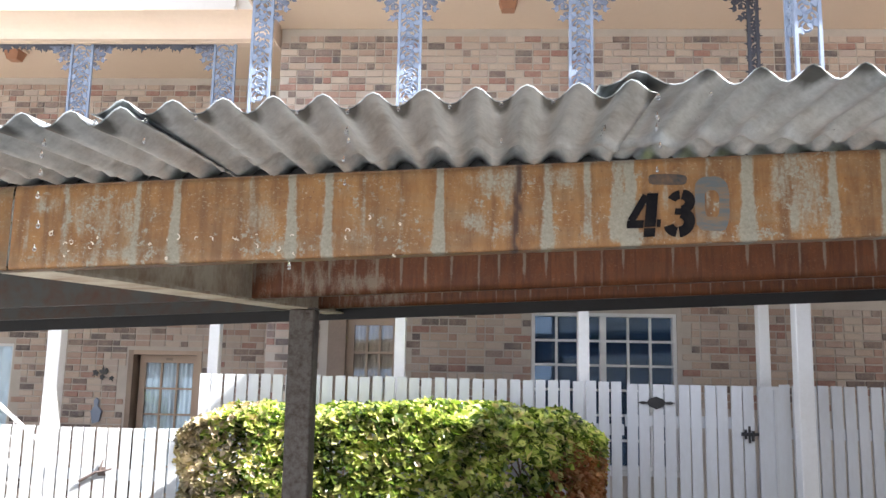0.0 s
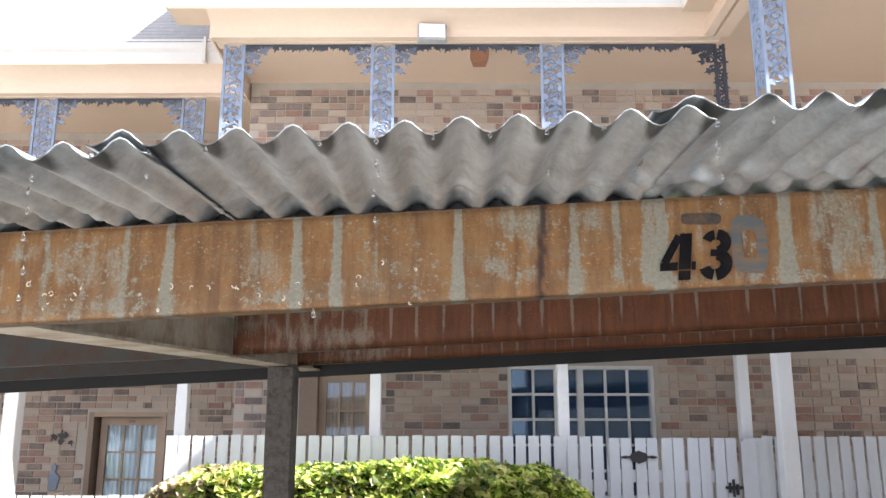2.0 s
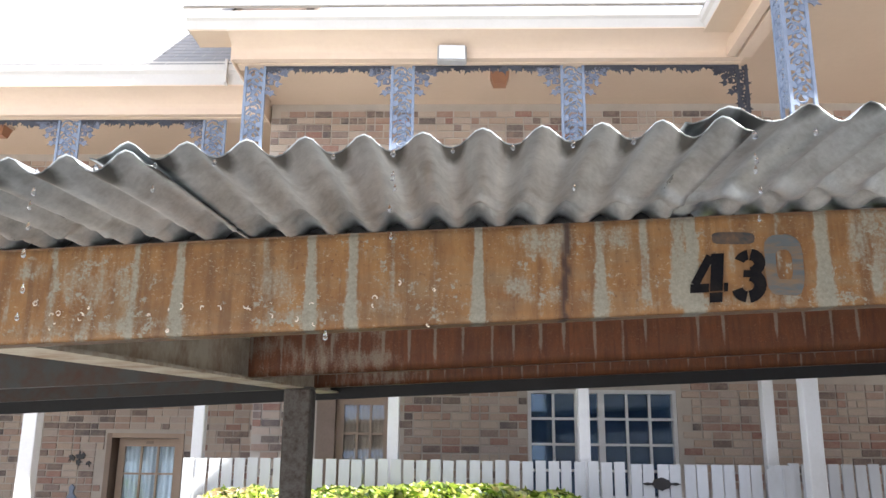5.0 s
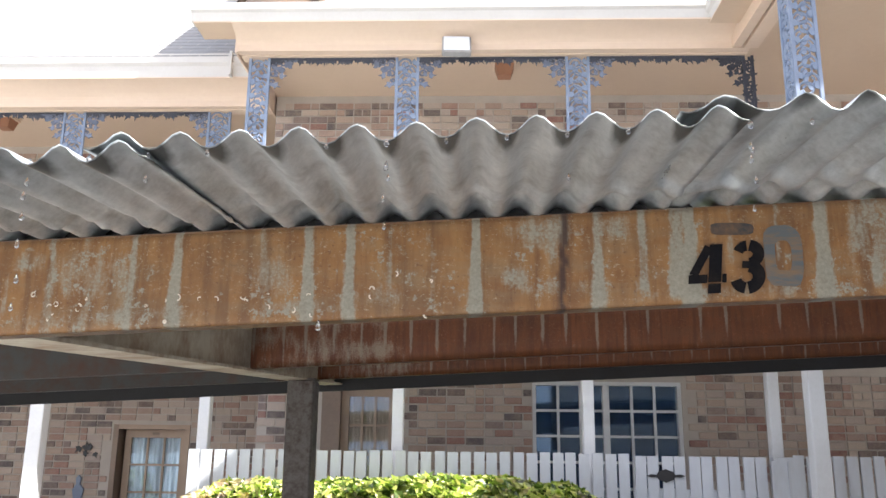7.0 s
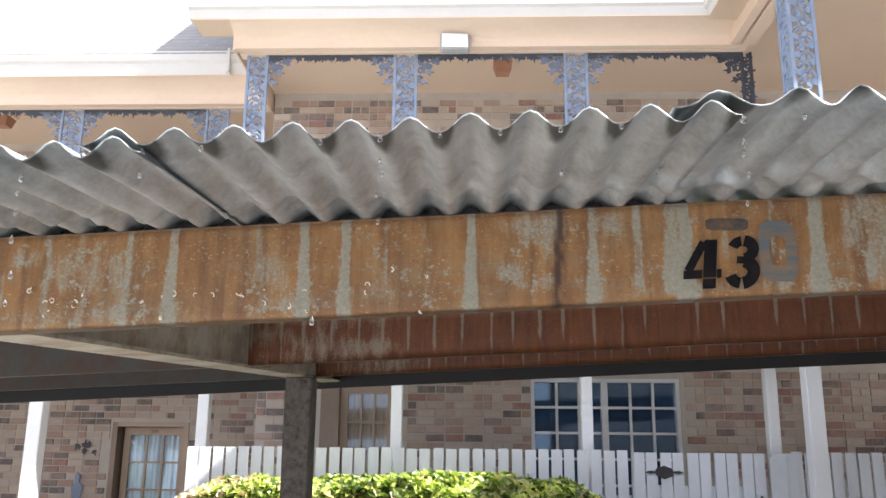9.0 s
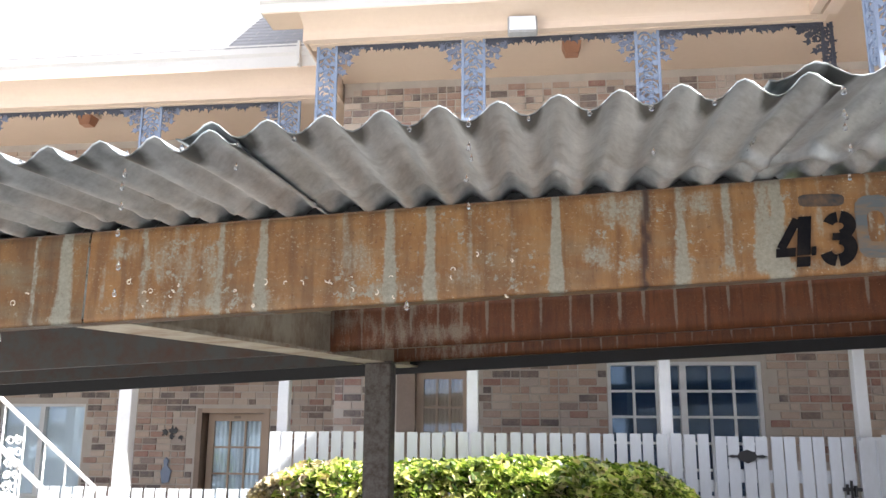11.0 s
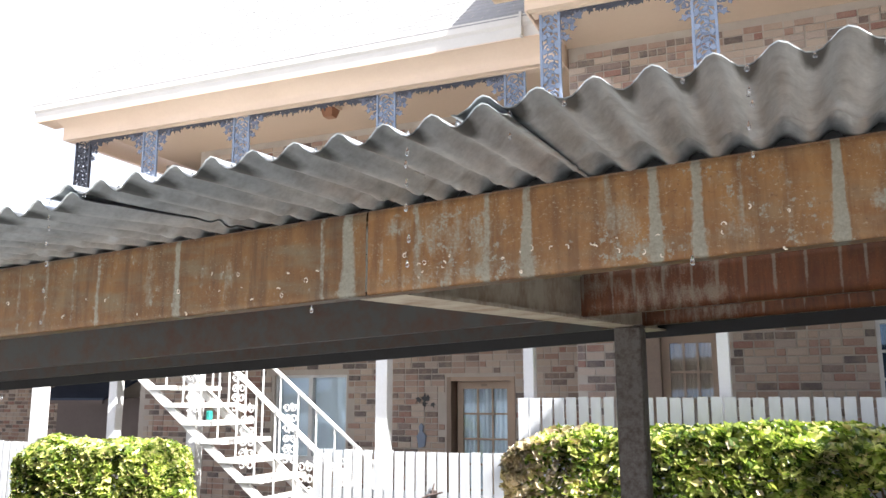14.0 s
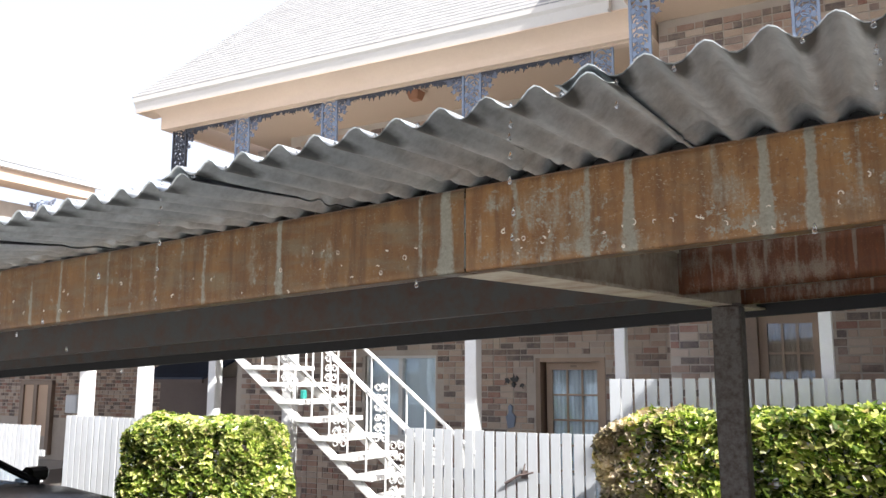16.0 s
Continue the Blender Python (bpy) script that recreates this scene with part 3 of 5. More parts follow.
bm = bmesh.new()
stroke(bm, 0.500, -0.139, [(0.041, -0.004), (0.041, 0.014)], 0.023)
stroke(bm, 0.500, -0.139, [(0.041, 0.0165), (0.041, 0.086)], 0.023)
stroke(bm, 0.500, -0.139, [(-0.006, 0.023), (0.0275, 0.023)], 0.016)
stroke(bm, 0.500, -0.139, [(0.054, 0.023), (0.062, 0.023)], 0.016)
stroke(bm, 0.500, -0.139, [(0.002, 0.030), (0.028, 0.082)], 0.016)
part("digit", bm, M_STENCIL, number, "black stencil digit 4")
bm = bmesh.new()
stroke(bm, 0.563, -0.139, arc(0.026, 0.064, 0.019, 0.017, 158, 98), 0.019)
stroke(bm, 0.563, -0.139, arc(0.026, 0.064, 0.019, 0.017, 84, -78), 0.021)
stroke(bm, 0.563, -0.139, [(0.016, 0.046), (0.030, 0.045)], 0.013)
stroke(bm, 0.563, -0.139, arc(0.026, 0.023, 0.021, 0.020, 82, -84), 0.023)
stroke(bm, 0.563, -0.139, arc(0.026, 0.023, 0.021, 0.020, -98, -165), 0.020)
part("digit", bm, M_STENCIL, number, "black stencil digit 3")


def blot(name, x, dz, w, h, mat, label, hole=0.0, y=-0.0025, seed=0):
    """A sprayed patch with an uneven outline; hole: a ring."""
    bm = bmesh.new()
    z = beam_z(x) + dz
    n = 28
    out, inn = [], []
    for i in range(n):
        a = 2 * math.pi * i / n
        c, s = math.cos(a), math.sin(a)
        q = (abs(c) ** 4 + abs(s) ** 4) ** -0.25 * (1 + 0.07 * noise.noise(Vector((c * 2, s * 2, seed))))
        out.append(bm.verts.new((x + w * c * q, CY + y, z + h * s * q)))
        inn.append(bm.verts.new((x + max(0.0001, hole) * w * c * q, CY + y, z + max(0.0001, hole) * 1.15 * h * s * q)))
    for i in range(n):
        bm.faces.new((out[i], inn[i], inn[(i + 1) % n], out[(i + 1) % n]))
    bmesh.ops.recalc_face_normals(bm, faces=bm.faces)
    part(name, bm, mat, number, label)


blot("ghost_ring", 0.647, -0.087, 0.030, 0.049, M_GHOST_RING, "faded grey ghost of an older ring-shaped digit", 0.42, -0.0022, 3)
blot("ghost_bar", 0.570, -0.040, 0.034, 0.010, M_GHOST_DARK, "faded dark bar above the digits", 0.0, -0.0022, 5)
bm = bmesh.new()
rc = random.Random(21)
for i in range(64):
    x = (-0.506, -0.47, -0.517, -0.31, -0.275, -0.36, -0.165, -0.20, -0.10, 0.0)[i] if i < 10 else rc.uniform(-1.1, 0.1) if i < 36 else rc.uniform(-2.4, -0.7)
    z = beam_z(x) - (0.108 if i < 10 else rc.uniform(0.07, 0.15)) - 0.015 * rc.random()
    r, a0, span, lift = rc.uniform(0.0016, 0.0042), rc.uniform(0, 6.3), rc.uniform(0.9, 3.6) if i % 5 else 5.6, rc.uniform(0.001, 0.004)
    arc_pts = [(x + r * math.cos(a0 + span * q / 6), CY - 0.003 - lift * q / 6, z + 1.1 * r * math.sin(a0 + span * q / 6)) for q in range(7)]
    sweep(bm, arc_pts, rc.uniform(0.0011, 0.0021), 4, 0.45)
part("flaking_paint", bm, M_CHIP, carport, "pale curled flakes of paint")["kind"] = "stuff"


# ---- building ----
POST_Y, WALL_Y, LEFT_Y, LEFT_WALL_Y, FENCE_Y = 7.57, 8.9, 8.8, 10.4, 7.35


def wall_cells(x0, x1, z0, z1, holes):
    xs = sorted({x0, x1, *[v for h in holes for v in h[:2]]})
    zs = sorted({z0, z1, *[v for h in holes for v in h[2:]]})
    for a, b in zip(xs, xs[1:]):
        for c, d in zip(zs, zs[1:]):
            mx, mz = (a + b) / 2, (c + d) / 2
            if not any(h[0] < mx < h[1] and h[2] < mz < h[3] for h in holes):
                yield a, b, c, d


def wall(name, x0, x1, z0, z1, y, holes, label):
    bm = bmesh.new()
    for a, b, c, d in wall_cells(x0, x1, z0, z1, holes):
        box(bm, a, b, y, y + 0.24, c, d)
    return solo(name, bm, M_MORTAR, label, "wall", kind="structure")


BRICK_LAYERS = []  # laid last


def door_leaf(parent, x0, x1, z0, z1, y, rows, mat, back, glass=True):
    """A glazed door: stiles, rails, bars and panes, with what hangs behind."""
    side, top, low = 0.075, 0.09, 0.26
    parent = part("door_leaf", boxes((x0 + side, x1 - side, y + 0.012, y + 0.03, z0 + 0.05, z0 + low - 0.05)), mat, parent)
    part("stile", boxes((x0, x0 + side, y, y + 0.04, z0, z1)), mat, parent)
    part("stile", boxes((x1 - side, x1, y, y + 0.04, z0, z1)), mat, parent)
    part("rail", boxes((x0 + side, x1 - side, y, y + 0.04, z1 - top, z1)), mat, parent)
    part("rail", boxes((x0 + side, x1 - side, y, y + 0.04, z0, z0 + low)), mat, parent)
    gx0, gx1, gz0, gz1 = x0 + side, x1 - side, z0 + low, z1 - top
    for i in (1, 2):
        x = gx0 + (gx1 - gx0) * i / 3
        part("glazing_bar", boxes((x - 0.011, x + 0.011, y + 0.005, y + 0.035, gz0, gz1)), mat, parent)
    for j in range(1, rows):
        z = gz0 + (gz1 - gz0) * j / rows
        part("glazing_bar", boxes((gx0, gx1, y + 0.007, y + 0.033, z - 0.011, z + 0.011)), mat, parent)
    p = part("pane", boxes((gx0, gx1, y + 0.018, y + 0.022, gz0, gz1)), M_GLASS, parent)
    p.visible_shadow = False
    bm = bmesh.new()
    n = 60
    prev = None
    for i in range(n + 1):
        x = gx0 - 0.02 + (gx1 - gx0 + 0.04) * i / n
        dy = (0.012 * math.sin(i * 1.1) + 0.008 * math.sin(i * 0.37)) * (1.0 if back == M_CURTAIN else 0.1)
        pair = (bm.verts.new((x, y + 0.050 + dy, gz0 - 0.02)), bm.verts.new((x, y + 0.050 + dy, gz1 + 0.02)))
        if prev:
            bm.faces.new((prev[0], pair[0], pair[1], prev[1]))
        prev = pair
    part("curtain", bm, back, parent)


# middle block
MID_X0, MID_X1 = -1.95, 14.0
win = (0.72, 2.15, 0.95, 2.47)
mid_door = (-1.32, -0.60, 0.1, 2.45)
upper_win = (-0.85, -0.35, 2.95, 4.62)
upper_win_b = (0.85, 1.75, 3.75, 4.62)
wall("wall_middle_lower", MID_X0, MID_X1, 0.0, 2.70, WALL_Y, [win, mid_door], "mixed tan and grey brick ground-floor wall in shade")
wall("wall_middle_upper", MID_X0, MID_X1, 2.86, 5.45, WALL_Y, [upper_win, upper_win_b], "mixed tan brick upper wall behind the balcony")
BRICK_LAYERS.append(("wall_middle_lower", -1.95, 5.2, 1.55, 2.62, WALL_Y, [win, mid_door]))
BRICK_LAYERS.append(("wall_middle_upper", -1.95, 5.6, 4.3, 5.42, WALL_Y, [upper_win, upper_win_b]))
# left block
left_win = (-6.55, -5.42, 1.0, 2.10)
left_door = (-3.99, -3.10, 0.1, 2.05)
wall("wall_left_lower", -8.9, MID_X0, 0.0, 2.70, LEFT_WALL_Y, [left_win, left_door], "mixed brown brick ground-floor wall in shade")
wall("wall_left_upper", -8.0, MID_X0, 2.86, 5.45, LEFT_WALL_Y, [], "tan brick upper wall behind the balcony")
solo("wall_return", boxes((MID_X0, MID_X0 + 0.2, WALL_Y + 0.24, LEFT_WALL_Y, 0, 2.7), (MID_X0, MID_X0 + 0.2, WALL_Y + 0.24, LEFT_WALL_Y, 2.86, 5.45)), M_MORTAR, "brick return wall between the blocks", "wall", kind="structure")
BRICK_LAYERS.append(("wall_left_lower", -8.8, -1.95, 0.1, 2.62, LEFT_WALL_Y, [left_win, left_door]))
BRICK_LAYERS.append(("wall_left_upper", -7.9, -1.95, 4.75, 5.42, LEFT_WALL_Y, []))
solo("wall_back", boxes((-8.9, 14.0, 14.2, 14.4, 0, 5.4), (-8.9, -8.7, 10.64, 14.2, 0, 5.4), (13.8, 14.0, 9.14, 14.2, 0, 5.4)), M_MORTAR, "plain rear wall", "wall", kind="structure")
# the middle slab's unseen front is extended past the posts to shade them
solo("floor_upper", boxes((-8.9, MID_X0, LEFT_Y - 0.1, 14.2, 2.70, 2.86), (MID_X0, 14.0, POST_Y - 0.42, 14.2, 2.70, 2.86), (2.25, 14.0, 6.0, POST_Y - 0.42, 2.70, 2.86)), M_WHITE, "white-edged balcony floor slab", "floor", kind="structure")
solo("ceiling", boxes((-8.75, MID_X0, LEFT_Y + 0.06, 14.2, 5.45, 5.49), (MID_X0, 14.0, POST_Y + 0.06, 14.2, 5.45, 5.49), (2.62, 14.0, 6.2, POST_Y + 0.06, 5.45, 5.49)), M_SOFFIT, "peach-painted balcony ceiling", "ceiling", kind="structure")

d1 = thing("door_1", "taupe glazed door with pale curtain in a deep brown jamb", "door", kind="structure")
part("jamb", boxes((-3.99, -3.93, LEFT_WALL_Y - 0.02, LEFT_WALL_Y + 0.22, 0.1, 2.05)), M_JAMB, d1)
part("jamb", boxes((-3.16, -3.10, LEFT_WALL_Y - 0.02, LEFT_WALL_Y + 0.22, 0.1, 2.05)), M_DOOR, d1)
part("head", boxes((-3.93, -3.16, LEFT_WALL_Y - 0.02, LEFT_WALL_Y + 0.22, 2.0, 2.05)), M_DOOR, d1)
door_leaf(d1, -3.90, -3.17, 0.12, 1.995, LEFT_WALL_Y + 0.12, 5, M_DOOR, M_CURTAIN)
part("number_plate", boxes((-3.58, -3.50, LEFT_WALL_Y + 0.112, LEFT_WALL_Y + 0.12, 1.935, 1.965)), M_JAMB, d1, "small dark unreadable plate")
d2 = thing("door_2", "tan glazed door with closed blind behind a half-open jamb", "door", kind="structure")
part("jamb", boxes((-1.32, -1.14, WALL_Y - 0.015, WALL_Y + 0.2, 0.1, 2.45)), M_JAMB, d2, "grey-brown wide jamb")
part("head", boxes((-1.14, -0.6, WALL_Y - 0.015, WALL_Y + 0.2, 2.40, 2.45)), M_DOOR, d2)
door_leaf(d2, -1.14, -0.6, 0.12, 2.40, WALL_Y + 0.08, 7, M_DOOR, M_BLIND)


def paned_window(name, label, x0, x1, z0, z1, y, cols, rows, split=None, back=M_DARK):
    w = thing(name, label, "window", kind="structure")
    f = 0.035
    for b in ((x0, x0 + f, z0, z1), (x1 - f, x1, z0, z1), (x0 + f, x1 - f, z1 - f, z1), (x0 + f, x1 - f, z0, z0 + f)):
        part("window_frame", boxes((b[0], b[1], y - 0.01, y + 0.09, b[2], b[3])), M_WHITE, w)
    part("window_sill", boxes((x0 - 0.04, x1 + 0.04, y - 0.06, y - 0.012, z0 - 0.05, z0)), M_WHITE, w)
    edges = [x0 + f, *( [split - 0.03, split + 0.03] if split else []), x1 - f]
    if split:
        part("mullion", boxes((split - 0.03, split + 0.03, y - 0.005, y + 0.09, z0 + f, z1 - f)), M_WHITE, w)
    spans = [(edges[i], edges[i + 1]) for i in range(0, len(edges), 2)]
    for (a, b), c in zip(spans, cols):
        for i in range(1, c):
            x = a + (b - a) * i / c
            part("glazing_bar", boxes((x - 0.012, x + 0.012, y + 0.01, y + 0.04, z0 + f, z1 - f)), M_WHITE, w)
        for j in range(1, rows):
            z = z0 + f + (z1 - z0 - 2 * f) * j / rows
            part("glazing_bar", boxes((a, b, y + 0.012, y + 0.038, z - 0.012, z + 0.012)), M_WHITE, w)
        p = part("pane", boxes((a, b, y + 0.05, y + 0.055, z0 + f, z1 - f)), M_GLASS, w)
        p.visible_shadow = False
    # close behind the panes; with M_DARK the room's shade is in its colour
    part("room_backing", boxes((x0 + 0.005, x1 - 0.005, y + 0.092, y + 0.11, z0 + 0.005, z1 - 0.005)), back, w, "flat panel standing in for what lies behind the glass")
    return w


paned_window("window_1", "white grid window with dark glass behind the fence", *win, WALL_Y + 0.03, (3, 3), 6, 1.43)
paned_window("window_2", "pale blind window behind the stair", *left_win, LEFT_WALL_Y + 0.05, (1, 1), 1, -6.0, M_CURTAIN)
part("blind", boxes((left_win[0] + 0.03, left_win[1] - 0.03, LEFT_WALL_Y + 0.13, LEFT_WALL_Y + 0.14, 1.0, 2.08)), M_CURTAIN, bpy.data.objects["window_2"], "pale closed blind")
paned_window("window_3", "upper balcony window with dark glass", *upper_win, WALL_Y + 0.03, (1,), 2)
paned_window("window_4", "upper balcony window with pale frame", *upper_win_b, WALL_Y + 0.03, (2,), 2)


# eaves: header, fascia, gutter and roof
def gutter_profile(y, z, tall=1.0):
    prof = [(0, 0), (-0.02, 0.07), (-0.045, 0.09), (-0.05, 0.15), (-0.042, 0.15), (-0.036, 0.098), (-0.01, 0.074), (0.008, 0.012), (0.11, 0.012), (0.11, 0)]
    return [(y + a, z + b * tall) for a, b in prof]


ROOF_PITCH = math.tan(radians(41))


def eave(name, label, x0, x1, y, up, tall):
    e = thing(name, label, "eave", kind="structure")
    part("header", boxes((x0, x1, y - 0.02, y + 0.10, 5.245, 5.33)), M_PEACH, e)
    zs = 5.384 + up
    cove = [(y - 0.10, 5.255)] + [(y - 0.33 + 0.23 * math.cos(radians(a)) ** 1.6, zs - (zs - 5.30) * (1 - math.sin(radians(a)))) for a in range(0, 91, 10)]
    part("fascia", extrude_profile(bmesh.new(), cove + [(y - 0.33, zs + 0.012), (y - 0.021, zs + 0.012), (y - 0.021, 5.255)], x0 - 0.02, x1), M_PEACH, e, "peach-painted coved fascia board")
    part("soffit", boxes((x0 - 0.35, x0 - 0.021, y - 0.33, y - 0.02, zs, zs + 0.012)), M_SOFFIT, e)
    bm = bmesh.new()
    extrude_profile(bm, gutter_profile(y - 0.33, 5.397 + up, tall), x0 - 0.37, x1)
    part("gutter", bm, M_GUTTER, e, "white metal gutter")
    return e


def roof_slab(name, x0, x1, y0, z0, length, label):
    r = thing(name, label, "roof", kind="structure")
    bm = bmesh.new()
    extrude_profile(bm, [(y0, z0), (y0 + length, z0 + length * ROOF_PITCH), (y0 + length, z0 + length * ROOF_PITCH - 0.09), (y0, z0 - 0.03)], x0, x1)
    part("deck", bm, M_MORTAR, r)
    ROOFS.append((r, x0, x1, y0, z0, length))
    return r


ROOFS = []
eave("trim_eave_middle", "peach fascia and white gutter of the middle block", MID_X0, 2.56, POST_Y, 0.03, 1.0)
eave("trim_eave_left", "peach fascia and white gutter of the left block", -8.85, -2.0, LEFT_Y, 0.085, 1.55)
roof_slab("roof_middle", -2.36, 2.2, POST_Y - 0.36, 5.64, 4.6, "grey shingle roof over the middle block")
roof_slab("roof_left", -9.25, -1.9, LEFT_Y - 0.36, 5.70, 4.0, "grey shingle roof over the left block, sunlit")
part("side_board", boxes((MID_X0 - 0.04, MID_X0 - 0.021, POST_Y - 0.10, LEFT_Y + 0.4, 5.245, 5.62)), M_PEACH, bpy.data.objects["trim_eave_middle"], "peach side board")
bm = bmesh.new()
yr = POST_Y - 0.30
extrude_profile(bm, [(yr, 5.53), (yr + 4.2, 5.53), (yr + 4.2, 5.50 + 4.2 * ROOF_PITCH), (yr, 5.50)], -2.06, -2.0)
part("gable_board", bm, M_PEACH, bpy.data.objects["roof_middle"], "peach gable board")
part("gutter_end", boxes((-2.335, -2.31, LEFT_Y - 0.41, LEFT_Y - 0.12, 5.47, 5.73)), M_GUTTER, bpy.data.objects["trim_eave_left"])
part("side_board", boxes((-8.95, -8.871, LEFT_Y - 0.10, LEFT_WALL_Y + 1.5, 5.255, 5.545)), M_PEACH, bpy.data.objects["trim_eave_left"])

# right bay, which stands forward
bay = thing("trim_eave_bay", "peach fascia and white gutter of the projecting bay", "eave", kind="structure")
part("header", boxes((2.50, 2.62, 6.05, POST_Y - 0.12, 5.245, 5.33)), M_PEACH, bay)
part("fascia", boxes((2.40, 2.479, 6.0, POST_Y - 0.121, 5.255, 5.545)), M_PEACH, bay)
part("header", boxes((2.62, 14.0, 6.05, 6.17, 5.245, 5.33)), M_PEACH, bay)
part("fascia", boxes((2.40, 14.0, 5.95, 6.0, 5.255, 5.545)), M_PEACH, bay)
part("soffit", boxes((2.15, 2.40, 5.65, POST_Y - 0.331, 5.372, 5.384), (2.40, 14.0, 5.65, 5.95, 5.372, 5.384)), M_SOFFIT, bay)
bm = bmesh.new()
extrude_profile(bm, gutter_profile(2.17, 5.386), 5.6, POST_Y - 0.34, axis="y")
part("gutter", bm, M_GUTTER, bay, "white metal gutter")
bm = bmesh.new()
extrude_profile(bm, gutter_profile(5.65, 5.386), 2.12, 14.0)
part("gutter", bm, M_GUTTER, bay, "white metal gutter")
r = thing("roof_bay", "grey shingle hip roof over the projecting bay", "roof", kind="structure")
bm = bmesh.new()
A, B, C, D = [bm.verts.new(v) for v in ((2.12, 5.62, 5.545), (14.0, 5.62, 5.545), (14.0, 8.3, 5.545 + 1.72), (4.7, 8.3, 5.545 + 1.72))]
E_, F_ = bm.verts.new((2.12, 11.0, 5.545)), bm.verts.new((4.7, 11.0, 5.545 + 1.72))
bm.faces.new((A, B, C, D))
bm.faces.new((A, D, F_, E_))
G_ = bm.verts.new((14.0, 11.0, 5.545 + 1.72))
bm.faces.new((D, C, G_, F_))
part("deck", bm, M_SHINGLE, r)


# wrought-iron posts and friezes
def scroll(bm, cx, y, cz, r, turn=1.0, flip=1, thick=0.006):
    pts = []
    for i in range(15):
        a = i / 14 * 2 * math.pi * turn
        rr = r * (1 - 0.62 * i / 14)
        pts.append((cx + flip * rr * math.cos(a), y, cz + rr * math.sin(a)))
    sweep(bm, pts, thick, 4)


def leaf_bit(bm, x, y, z, s, ang):
    pts = [(-0.25, 0), (-0.5, 0.45), (-0.12, 0.5), (0, 1.0), (0.15, 0.5), (0.5, 0.4), (0.25, 0)]
    ca, sa = math.cos(ang), math.sin(ang)
    shift = 0.0005 * (len(bm.verts) // 14 % 23) - 0.0055
    f = [bm.verts.new((x + s * (a * ca - b * sa), y + shift - 0.004, z + s * (a * sa + b * ca))) for a, b in pts]
    g = [bm.verts.new((v.co.x, y + shift + 0.004, v.co.z)) for v in f]
    bm.faces.new(f)
    bm.faces.new(g[::-1])
    for i in range(7):
        bm.faces.new((f[i], g[i], g[(i + 1) % 7], f[(i + 1) % 7]))


def iron_panel(bm, w, z0, z1):
    """Vine scrolls between two flat bars, in the plane y = 0."""
    z, k = z0 + 0.05, 0
    rnd = random.Random(int(w * 1000))
    while z < z1 - 0.03:
        f = 1 if k % 2 else -1
        scroll(bm, 0.014 * f, 0, z, w * 0.36, 1.2, f, 0.010)
        leaf_bit(bm, -f * w * 0.24, 0, z + 0.02, 0.07, f * 0.9 + rnd.uniform(-0.4, 0.4))
        leaf_bit(bm, f * w * 0.22, 0, z - 0.02, 0.065, -f * 2.0 + rnd.uniform(-0.4, 0.4))
        leaf_bit(bm, 0, 0, z, 0.05, rnd.uniform(0, 6))
        z += 0.066
        k += 1


def bracket(bm, side, w, z1):
    x = side * w / 2
    for i, (dx, dz, r) in enumerate(((0.05, -0.06, 0.04), (0.13, -0.045, 0.035), (0.045, -0.15, 0.035), (0.115, -0.115, 0.028), (0.19, -0.035, 0.025), (0.03, -0.225, 0.025))):
        scroll(bm, x + side * dx, 0, z1 + dz, r, 1.2, side, 0.009)
        leaf_bit(bm, x + side * (dx + 0.012), 0, z1 + dz - r * 0.6, 0.052, math.pi + side * (0.5 + i))
    for dx, dz in ((0.22, -0.03), (0.17, -0.085), (0.10, -0.17), (0.05, -0.25), (0.16, -0.03), (0.08, -0.1), (0.03, -0.06)):
        leaf_bit(bm, x + side * dx, 0, z1 + dz, 0.07, math.pi + side * (0.7 + 9 * dx))


def make_iron_post(x, y, w, dark=False, sides=(-1, 1), corner=False, z0=2.86, z1=5.243):
    mat = M_IRON_DARK if dark else M_IRON
    p = thing("iron_post", "grey-blue wrought-iron balcony post with vine scrollwork" if not dark else "dark wrought-iron balcony post with vine scrollwork", "iron post", "balcony posts", (x, y, 0))
    for s in (-1, 1):
        part("flat_bar", boxes((s * w / 2 - 0.012, s * w / 2 + 0.012, -0.014, 0.014, z0, z1)), mat, p)
    bm = bmesh.new()
    iron_panel(bm, w, max(z0, 4.2), z1)
    part("scroll_panel", bm, mat, p)["kind"] = "stuff"
    if corner:
        part("flat_bar", boxes((-w / 2 - 0.012, -w / 2 + 0.012, w - 0.014, w + 0.014, z0, z1)), mat, p)
        bm = bmesh.new()
        iron_panel(bm, w, max(z0, 4.2), z1)
        bmesh.ops.rotate(bm, cent=(0, 0, 0), matrix=Matrix.Rotation(math.pi / 2, 3, "Z"), verts=bm.verts)
        bmesh.ops.translate(bm, vec=(-w / 2, w / 2, 0), verts=bm.verts)
        part("scroll_panel", bm, mat, p)["kind"] = "stuff"
    for s in sides:
        bm = bmesh.new()
        bracket(bm, s, w, z1)
        part("bracket", bm, M_IRON_DARK if dark else M_IRON_MID, p, "dark leafy scroll bracket")["kind"] = "stuff"
    return p


